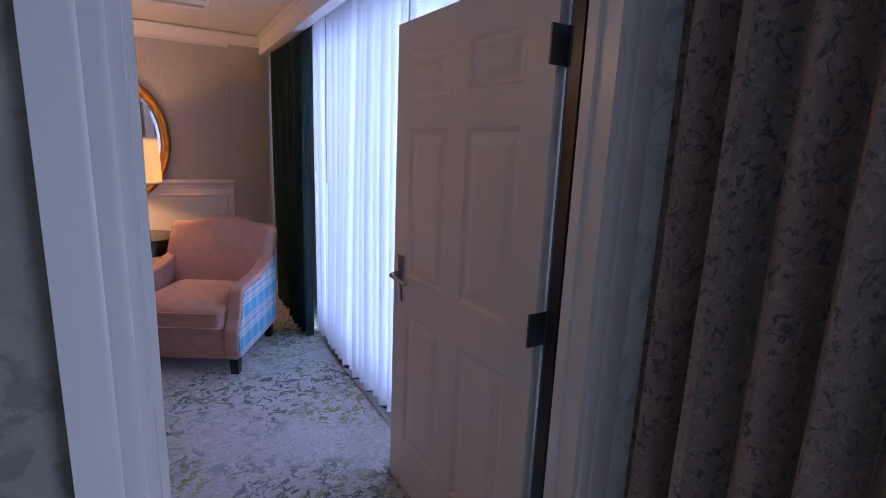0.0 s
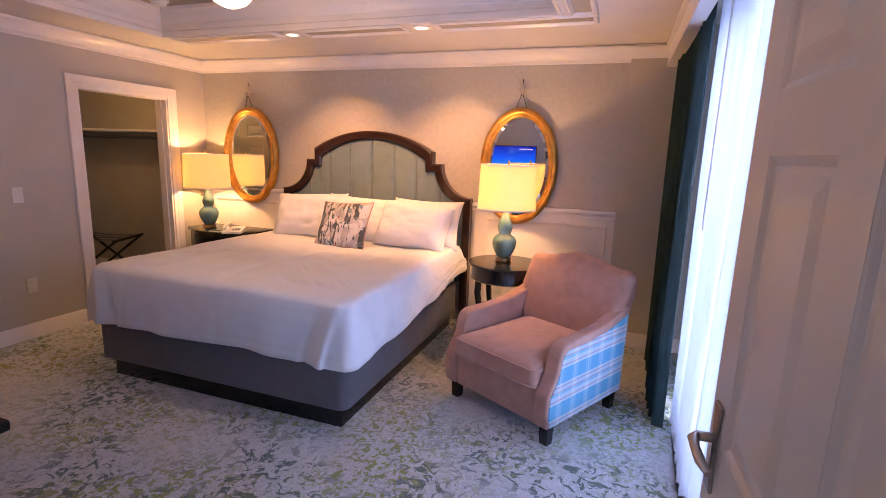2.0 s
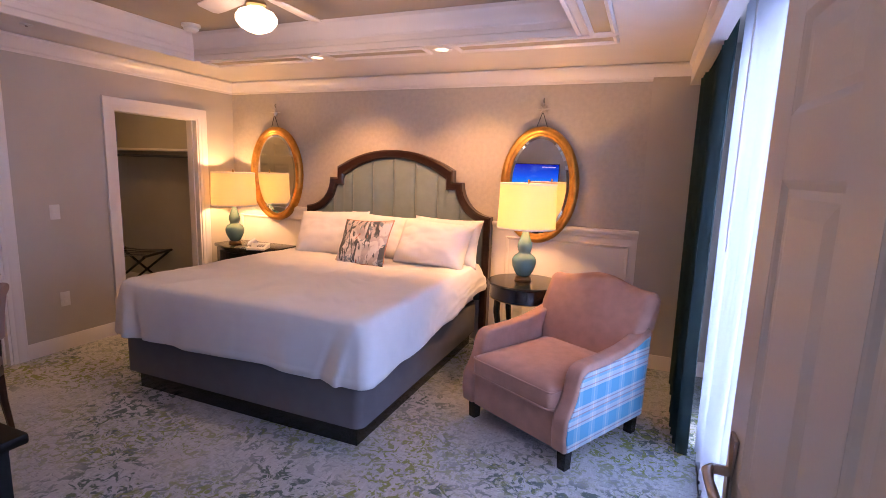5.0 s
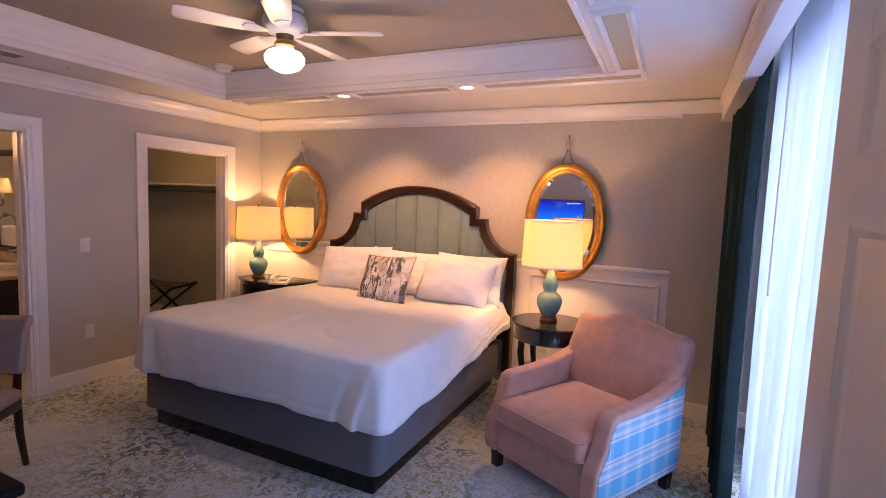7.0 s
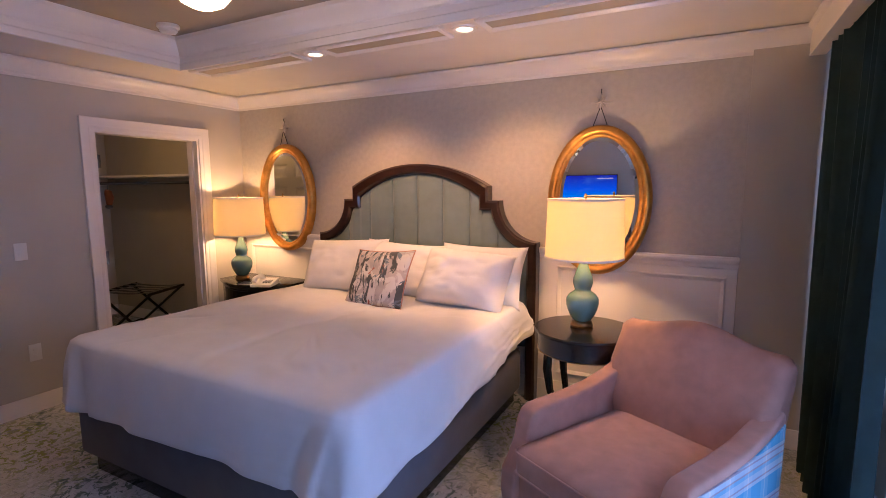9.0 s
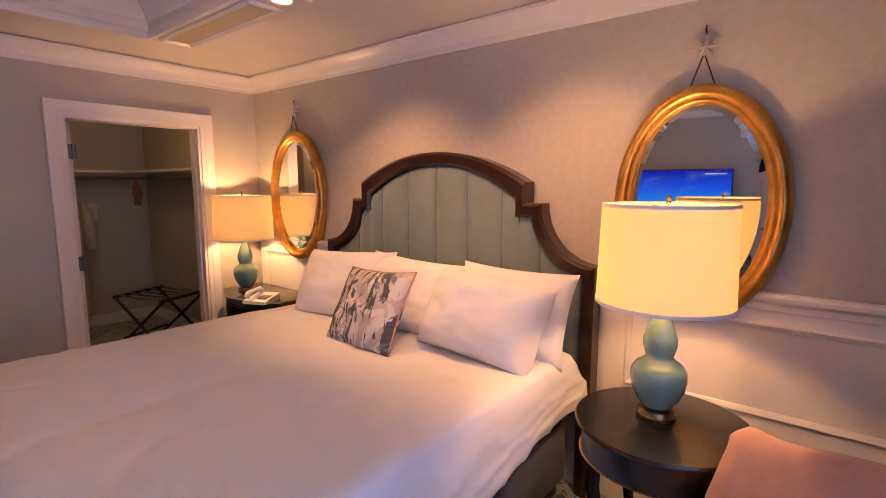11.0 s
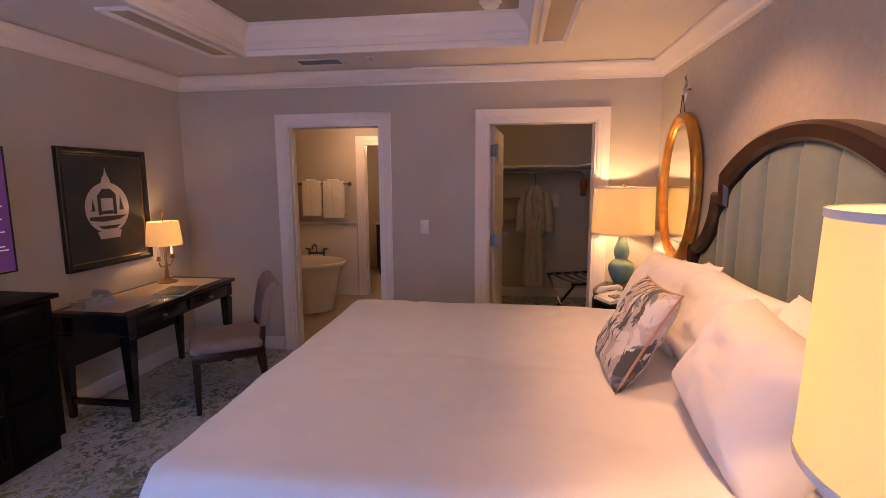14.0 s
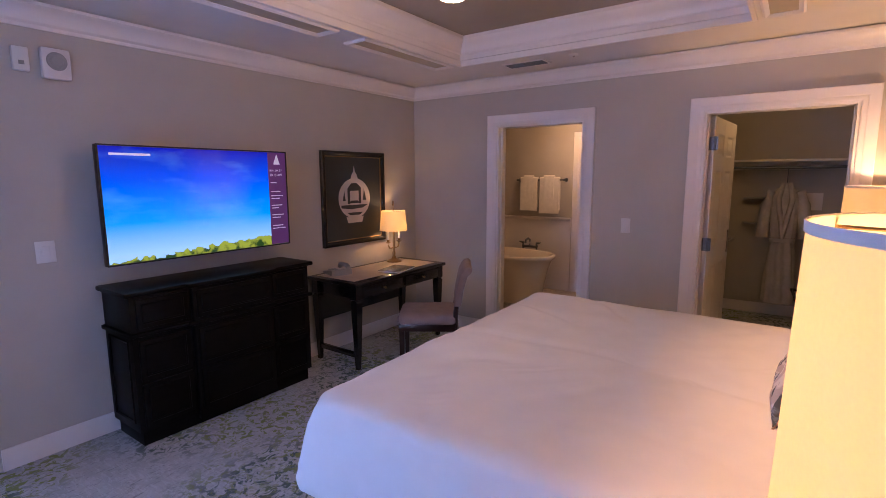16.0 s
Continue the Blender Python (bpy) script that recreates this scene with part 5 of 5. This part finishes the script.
ob = thing("ceiling_speaker", pose(1.951, 1.736, SOFFIT), "round white cover plate flush in the soffit", "cover plate")
part("plate", lathe([(0.001, -0.006), (0.058, -0.006), (0.066, -0.003), (0.066, 0), (0.001, 0)], 36), M_PLASTIC, ob)
part("rim", lathe([(0.066, 0), (0.066, -0.005), (0.072, -0.005), (0.074, 0)], 36, cap0=False, cap1=False), M_GREY, ob, "thin grey shadow ring")
ob = thing("sprinkler", pose(-1.95, 1.78, SOFFIT), "small white concealed sprinkler in the soffit", "sprinkler")
part("cap", lathe([(0.001, -0.010), (0.03, -0.010), (0.036, -0.006), (0.036, 0), (0.001, 0)], 24), M_PLASTIC, ob)
part("head", lathe([(0.008, -0.010), (0.008, -0.018), (0.002, -0.020)], 12), M_NICKEL, ob)

# ---- closet ----
CLW = -4.80
structure("wall_closet_west", box(CLW - 0.12, CLW, 2.36, 4.1, 0, 2.45), M_WALL, "closet back wall", "wall", 0)
structure("wall_closet_north", box(CLW, -2.54, 3.98, 4.1, 0, 2.45), M_WALL, "closet side wall", "wall", 0)
structure("wall_closet_south", box(-6.7, -2.54, 2.30, 2.42, 0, 2.5), M_WALL, "wall between closet and bathroom", "wall", 0)
run("baseboard", (CLW, 2.43), (CLW, 3.97), BASEP, (1, 0), label="white closet baseboard", category="baseboard")
run("baseboard", (CLW + 0.02, 3.98), (-2.55, 3.98), BASEP, (0, -1), label="white closet baseboard", category="baseboard")
ob = thing("closet_shelf", pose(0, 0, 0), "white L-shaped closet shelf with steel hanging rods", "shelf")
part("board", box(CLW + 0.002, CLW + 0.36, 2.425, 3.975, 1.70, 1.725, 0.002), M_TRIM, ob)
part("board", box(CLW + 0.361, -2.56, 3.65, 3.975, 1.70, 1.725, 0.002), M_TRIM, ob)
part("hanging_rod", tube([(CLW + 0.30, 2.425, 1.64), (CLW + 0.30, 3.70, 1.64)], 0.016), M_STEEL, ob, "dull steel rod")
part("hanging_rod", tube([(CLW + 0.30, 3.70, 1.64), (-2.56, 3.70, 1.64)], 0.016), M_STEEL, ob, "dull steel rod")
part("cleat", box(CLW + 0.002, CLW + 0.02, 2.425, 3.975, 1.62, 1.699), M_TRIM, ob)


def robe():
    ob = thing("bathrobe", pose(CLW + 0.20, 3.14, -0.05), "beige belted bathrobe on a hanger in the closet", "bathrobe")
    loops = []
    for w, d, z in ((0.03, 0.03, 1.53), (0.10, 0.05, 1.49), (0.20, 0.07, 1.42), (0.21, 0.08, 1.25), (0.18, 0.08, 1.0), (0.16, 0.075, 0.90), (0.19, 0.085, 0.75), (0.21, 0.09, 0.5), (0.22, 0.095, 0.24)):
        ring = []
        for k in range(36):
            a = 2 * math.pi * k / 36
            f = 1 + 0.13 * math.sin(7 * a + z * 3) * min(1, (1.6 - z))
            ring.append((d * f * math.cos(a), 0.62 * w * f * math.sin(a), z))
        loops.append(ring)
    part("body", rings(loops), M_ROBE, ob, smooth=70)
    for s in (-1, 1):
        part("sleeve", tube([(0, s * 0.12, 1.44), (0.01, s * 0.165, 1.3), (0.02, s * 0.18, 1.1), (0.02, s * 0.185, 0.95)], [0.05, 0.055, 0.055, 0.058], 14), M_ROBE, ob)
        part("lapel", tube([(0.05, s * 0.03, 1.53), (0.085, s * 0.06, 1.35), (0.095, s * 0.02, 1.1), (0.09, 0.0, 0.95)], [0.02, 0.026, 0.024, 0.018], 10), M_ROBE, ob)
    part("belt", lathe([(1.0, 0.90), (1.05, 0.905), (1.05, 0.945), (1.0, 0.95)], 30, cap0=False, cap1=False, sx=0.088, sy=0.112), M_ROBE, ob)
    part("hanger_hook", tube([(0, 0, 1.53), (0, 0, 1.62), (-0.015, 0, 1.655), (0.012, 0, 1.672), (0.022, 0, 1.655)], 0.004, 6), M_STEEL, ob)


robe()
ob = thing("hanging_card", pose(CLW + 0.004, 3.38, 1.28), "pale paper card fixed on the closet wall", "card")
part("sheet", box(0, 0.006, -0.08, 0.08, -0.09, 0.09, 0.001), M_TRIM, ob)
ob = thing("wall_shelf_niche", pose(CLW + 0.002, 2.95, 0), "small dark closet ledges on the back wall", "shelf")
for z in (1.02, 1.30):
    part("ledge", box(0, 0.12, -0.20, 0.10, z, z + 0.02, 0.002), M_GREY, ob)
ob = thing("clothes_iron", pose(-4.25, 3.68, 1.62), "brown handled iron hanging from the closet rod", "iron")
part("strap", tube([(0, 0, 0.0), (0, 0.0, -0.06)], 0.006), M_STEEL, ob)
part("handle", tube([(-0.03, 0, -0.06), (0.0, 0, -0.08), (0.025, 0, -0.14), (0.01, 0, -0.22)], [0.02, 0.04, 0.045, 0.03], 12), M_BROWN, ob, "red-brown rounded grip")
part("sole", lathe([(0.005, -0.27), (0.035, -0.26), (0.04, -0.235), (0.02, -0.215)], 16), M_STEEL, ob, "polished steel tip")


def luggage_rack():
    ob = thing("luggage_rack", pose(-3.64, 3.62, 0, 0, 0, 20), "folding black luggage rack with dark straps", "luggage rack")
    for y in (-0.24, 0.24):
        part("leg", tube([(-0.30, y, 0.0), (0.30, y, 0.49)], 0.014, 8), M_BLACK, ob)
        part("leg", tube([(0.30, y - 0.025, 0.0), (-0.30, y - 0.025, 0.49)], 0.014, 8), M_BLACK, ob)
    for x in (-0.30, 0.30):
        part("rail", tube([(x, -0.28, 0.49), (x, 0.28, 0.49)], 0.015, 8), M_BLACK, ob)
        part("brace", tube([(x * 0.8, -0.25, 0.08), (x * 0.8, 0.25, 0.08)], 0.010, 8), M_BLACK, ob)
    for k in range(5):
        y = -0.22 + 0.11 * k
        loops = [[(x, y - 0.025, z), (x, y + 0.025, z), (x, y + 0.025, z + 0.003), (x, y - 0.025, z + 0.003)] for x, z in [(-0.30 + 0.06 * i, 0.503 - 0.02 * math.sin(math.pi * i / 10)) for i in range(11)]]
        part("strap", rings(loops), M_BLACKPL, ob, "dark webbing strap")


luggage_rack()

ob = thing("ceiling_light", pose(-3.2, 3.05, 2.42), "small lit closet ceiling light", "ceiling light")
part("pan", lathe([(0.001, 0), (0.12, 0), (0.12, -0.015), (0.10, -0.02)], 28), M_BRASS, ob)
part("bowl", lathe([(0.105, -0.02), (0.10, -0.04), (0.06, -0.06), (0.002, -0.066)], 28), M_GLOBE, ob, "lit glass bowl", 80)
lamp("closet_bulb", "POINT", Matrix.Translation((-3.2, 3.05, 2.30)), 8, (1.0, 0.55, 0.13), 0.05)

# ---- bathroom ----
BW = -4.6
INNER = (0.90, 1.62)
structure("wall_bathroom_west", wall_boxes("x", BW - 0.12, BW, -1.2, 2.3, 0, 2.45, [(*INNER, 0, TOP)]), M_WALL, "grey green bathroom wall with an inner doorway", "wall", 0)
structure("wall_bathroom_south", box(-6.7, -2.54, -1.2, -1.08, 0, 2.45), M_WALL, "bathroom side wall", "wall", 0)
structure("wall_inner_west", box(-6.7, -6.58, -1.08, 2.3, 0, 2.45), M_WALL, "far wall of the inner vanity room", "wall", 0)
TO_BATH = Matrix.Translation((BW, 0, 0)) @ Matrix.Rotation(radians(90), 4, "Z")
casing("casing_5", *INNER, TOP, TO_BATH)
jamb("jamb_4", "x", *INNER, TOP, BW - 0.121, BW + 0.002)
structure("bath_wainscot", box(BW, BW + 0.012, -1.08, 0.79, 0, 0.98), M_TRIM, "white wainscot behind the bathtub", "panelling", 0)
run("chair_rail", (BW + 0.012, -1.07), (BW + 0.012, 0.79), [(0, 0.96), (0.012, 0.965), (0.026, 0.985), (0.026, 1.0), (0, 1.005)], (1, 0), label="white rail over the bathroom wainscot")


def bathtub():
    ob = thing("bathtub", pose(-3.83, 0.04, 0), "white freestanding roll-top bathtub", "bathtub")

    def oval(hx, hy, z, n=48):
        return [(hx * abs(math.cos(a)) ** 0.8 * math.copysign(1, math.cos(a)), hy * abs(math.sin(a)) ** 0.8 * math.copysign(1, math.sin(a)), z) for a in [2 * math.pi * k / n for k in range(n)]]
    prof = [(0.30, 0.66, 0.0), (0.30, 0.67, 0.04), (0.31, 0.70, 0.2), (0.34, 0.75, 0.42), (0.365, 0.79, 0.52), (0.40, 0.825, 0.55), (0.41, 0.835, 0.575), (0.40, 0.825, 0.597), (0.375, 0.80, 0.60), (0.35, 0.775, 0.585), (0.32, 0.73, 0.4), (0.27, 0.66, 0.18), (0.20, 0.5, 0.13)]
    part("shell", rings([oval(*p) for p in prof]), M_PORC, ob, smooth=70)


bathtub()
ob = thing("tub_filler", pose(-4.42, 0.28, -0.0), "aged nickel floor-standing tub filler", "faucet")
for s in (-1, 1):
    part("riser", tube([(0, s * 0.1, 0), (0, s * 0.1, 0.60)], 0.013), M_STEEL, ob)
    part("handle", tube([(0, s * 0.1, 0.60), (0, s * 0.1, 0.65), (0.0, s * 0.16, 0.66)], [0.02, 0.018, 0.008]), M_STEEL, ob)
part("crossbar", tube([(0, -0.11, 0.60), (0, 0.11, 0.60)], 0.016), M_STEEL, ob)
part("spout", tube([(0, 0, 0.60), (0, 0, 0.69), (0.06, 0, 0.72), (0.13, 0, 0.70), (0.14, 0, 0.66)], 0.014), M_STEEL, ob)


def hung_towel(x, y, z, w, drop, name="towel", label="white terry towel folded over a rail"):
    prof = []
    for k in range(9):
        a = math.pi * k / 8
        prof.append((0.022 * math.cos(a), 0.018 + 0.022 * math.sin(a)))
    line = [(0.03, -drop)] + [(0.026, -drop * 0.5)] + prof + [(-0.026, -drop * 0.45), (-0.028, -drop * 0.9)]
    inner_l = [(px * 0.62, pz - (0.006 if pz > 0 else 0)) for px, pz in line]
    ring = line + inner_l[::-1]
    n = 10
    loops = [[(x + px + 0.003 * math.sin(i * 1.3), y - w / 2 + w * i / n, z + pz) for px, pz in ring] for i in range(n + 1)]
    return tagged(finish(name, rings(loops), M_TOWEL, None, 50), label, "towel")


ob = thing("towel_rail", pose(BW + 0.012, 0.37, 1.51), "dark bronze towel rail on the bathroom wall", "towel rail")
part("bar", tube([(0.07, -0.36, 0), (0.07, 0.36, 0)], 0.009), M_STEEL, ob)
for s in (-1, 1):
    part("bracket", tube([(0, s * 0.34, 0), (0.04, s * 0.34, 0), (0.075, s * 0.34, 0)], [0.028, 0.012, 0.016]), M_STEEL, ob)
hung_towel(BW + 0.082, 0.21, 1.51, 0.26, 0.42)
hung_towel(BW + 0.082, 0.51, 1.51, 0.28, 0.45)
hung_towel(BW + 0.083, 0.20, 1.532, 0.14, 0.28, "hand_towel", "small white towel over the bath towel")
hung_towel(BW + 0.083, 0.50, 1.532, 0.15, 0.28, "hand_towel", "small white towel over the bath towel")


def vanity():
    ob = thing("vanity", pose(-3.75, 2.29, 0), "dark vanity cabinet with a cream marble top", "vanity")
    part("body", box(-0.72, 0.72, -0.50, -0.002, 0.10, 0.83, 0.004), M_NAVY, ob)
    part("plinth", box(-0.68, 0.68, -0.44, -0.01, 0, 0.099), M_BLACK, ob)
    for x0, x1 in ((-0.70, -0.25), (-0.23, 0.22), (0.24, 0.70)):
        d = part("door", box(x0, x1, -0.518, -0.501, 0.13, 0.80, 0.004), M_NAVY, ob)
        part("knob", lathe([(0.004, 0), (0.012, 0.012), (0.002, 0.018)], 12), M_NICKEL, d).matrix_local = Matrix.Translation((x1 - 0.04, -0.518, 0.5)) @ Matrix.Rotation(radians(90), 4, "X")
    part("countertop", box(-0.75, 0.75, -0.55, -0.002, 0.831, 0.865, 0.006), M_MARBLE, ob, "cream marble counter")
    part("backsplash", box(-0.75, 0.75, -0.02, -0.003, 0.866, 0.96, 0.003), M_MARBLE, ob)
    part("basin", lathe([(0.235, 0.866), (0.24, 0.875), (0.22, 0.88), (0.20, 0.872), (0.13, 0.868), (0.001, 0.867)], 36, at=(0.1, -0.28, 0)), M_PORC, ob, "round white basin")
    part("tap", tube([(0.1, -0.06, 0.866), (0.1, -0.06, 0.98), (0.1, -0.09, 1.01), (0.1, -0.16, 1.0), (0.1, -0.18, 0.97)], 0.011), M_NICKEL, ob)
    m = thing("framed_mirror", pose(-3.75, 2.298, 1.46), "tall bathroom mirror in a black wooden frame", "mirror")
    up = Matrix.Rotation(radians(90), 4, "X")
    part("frame", loop_moulding((-0.50, 0.50, -0.50, 0.50), [(0, 0), (0, 0.03), (0.01, 0.035), (0.05, 0.03), (0.06, 0.015), (0.06, 0)], m=up), M_BLACK, m)
    part("glass", box(-0.445, 0.445, -0.012, -0.004, -0.445, 0.445), M_MIRROR, m, smooth=0)


vanity()


def sconce(x):
    ob = thing("wall_sconce", pose(x, 2.298, 1.42), "lit bronze wall sconce with a white shade", "wall sconce", "bathroom sconces")
    part("backplate", prism([(-0.03, -0.10), (0.03, -0.10), (0.045, 0), (0.03, 0.10), (-0.03, 0.10), (-0.045, 0)], "y", -0.015, 0, 0.003), M_STEEL, ob)
    part("arm", tube([(0, -0.01, 0), (0, -0.08, -0.03), (0, -0.13, 0.0), (0, -0.135, 0.06)], 0.007, 8), M_STEEL, ob)
    part("candle_sleeve", lathe([(0.012, 0.06), (0.012, 0.15), (0.002, 0.151)], 12, at=(0, -0.135, 0)), M_LINEN, ob)
    part("shade", lathe([(0.075, 0.12), (0.05, 0.27), (0.0485, 0.27), (0.0735, 0.12)], 28, at=(0, -0.135, 0), cap0=False, cap1=False), M_SHADE, ob, "white tapered shade", 60)
    lamp("sconce_bulb", "POINT", Matrix.Translation((x, 2.298 - 0.135, 1.42 + 0.20)), 5, (1.0, 0.70, 0.42), 0.02)


sconce(-4.36)
sconce(-3.14)
ob = thing("towel_ring", pose(BW + 0.001, 2.05, 1.30), "bronze towel ring with a white hand towel", "towel ring")
part("mount", tube([(0, 0, 0.0), (0.03, 0, 0), (0.045, 0, 0)], [0.025, 0.01, 0.013]), M_STEEL, ob)
part("ring", tube([(0.045, 0.075 * math.sin(2 * math.pi * k / 24), -0.075 + 0.075 * math.cos(2 * math.pi * k / 24)) for k in range(25)], 0.005, 8), M_STEEL, ob)
hung_towel(BW + 0.046, 2.05, 1.145, 0.13, 0.22, "hand_towel", "white hand towel hung through the ring")
ob = thing("tissue_box", pose(-4.15, 2.08, 0.866, 0, 0, 10), "cream tissue box cover on the vanity", "tissue box")
part("cover", box(-0.065, 0.065, -0.065, 0.065, 0, 0.14, 0.006), M_MARBLE, ob)
part("tissue", prism([(-0.02, 0.14), (0.02, 0.14), (0.035, 0.175), (0.005, 0.20), (-0.01, 0.165)], "y", -0.006, 0.006, 0.002), M_LINEN, ob)
ob = thing("ceiling_light", pose(-4.02, 0.93, 2.26), "lit flush ceiling light in the bathroom", "ceiling light")
part("pan", lathe([(0.001, 0), (0.17, 0), (0.17, -0.015), (0.14, -0.02)], 32), M_BRASS, ob)
part("bowl", lathe([(0.15, -0.02), (0.14, -0.05), (0.10, -0.075), (0.05, -0.088), (0.002, -0.09)], 32), M_GLOBE, ob, "lit amber glass bowl", 80)
lamp("bath_ceiling_bulb", "POINT", Matrix.Translation((-4.02, 0.93, 2.05)), 19, (1.0, 0.52, 0.17), 0.06)


def inner_vanity():
    ob = thing("vanity", pose(-6.575, 1.25, 0), "navy vanity cabinet with a cream stone top", "vanity")
    part("body", box(0.002, 0.52, -0.6, 0.6, 0.10, 0.83, 0.004), M_NAVY, ob)
    part("plinth", box(0.002, 0.46, -0.58, 0.58, 0, 0.099), M_BLACK, ob)
    for y0, y1 in ((-0.58, -0.01), (0.01, 0.58)):
        d = part("door", box(0.521, 0.537, y0, y1, 0.13, 0.80, 0.004), M_NAVY, ob)
        part("knob", lathe([(0.004, 0), (0.014, 0.012), (0.002, 0.02)], 12), M_NICKEL, d).matrix_local = Matrix.Translation((0.537, (y1 - 0.05) if y0 < -0.1 else (y0 + 0.05), 0.6)) @ Matrix.Rotation(radians(90), 4, "Y")
    part("countertop", box(0.002, 0.56, -0.63, 0.63, 0.831, 0.87, 0.006), M_MARBLE, ob, "cream stone counter")
    part("tap", tube([(0.08, 0, 0.87), (0.08, 0, 0.97), (0.12, 0, 1.0), (0.18, 0, 0.97)], 0.011), M_NICKEL, ob)
    m = thing("framed_mirror", pose(-6.575, 1.25, 1.5), "large wall mirror in a thin silver frame", "mirror")
    side = Matrix(((0, 0, 1, 0), (1, 0, 0, 0), (0, 1, 0, 0), (0, 0, 0, 1)))
    part("frame", loop_moulding((-0.5, 0.5, -0.5, 0.5), [(0, 0), (0, 0.025), (0.04, 0.025), (0.045, 0)], m=side), M_NICKEL, m)
    part("glass", box(0.002, 0.01, -0.457, 0.457, -0.457, 0.457), M_MIRROR, m, smooth=0)
    lamp("inner_vanity_bulb", "POINT", Matrix.Translation((-5.6, 1.25, 2.08)), 24, (1.0, 0.52, 0.17), 0.06)


inner_vanity()
ob = thing("ceiling_light", pose(-5.6, 1.25, 2.26), "lit flush ceiling light over the vanity", "ceiling light")
part("pan", lathe([(0.001, 0), (0.17, 0), (0.17, -0.015), (0.14, -0.02)], 32), M_BRASS, ob)
part("bowl", lathe([(0.15, -0.02), (0.14, -0.05), (0.10, -0.075), (0.05, -0.088), (0.002, -0.09)], 32), M_GLOBE, ob, "lit amber glass bowl", 80)
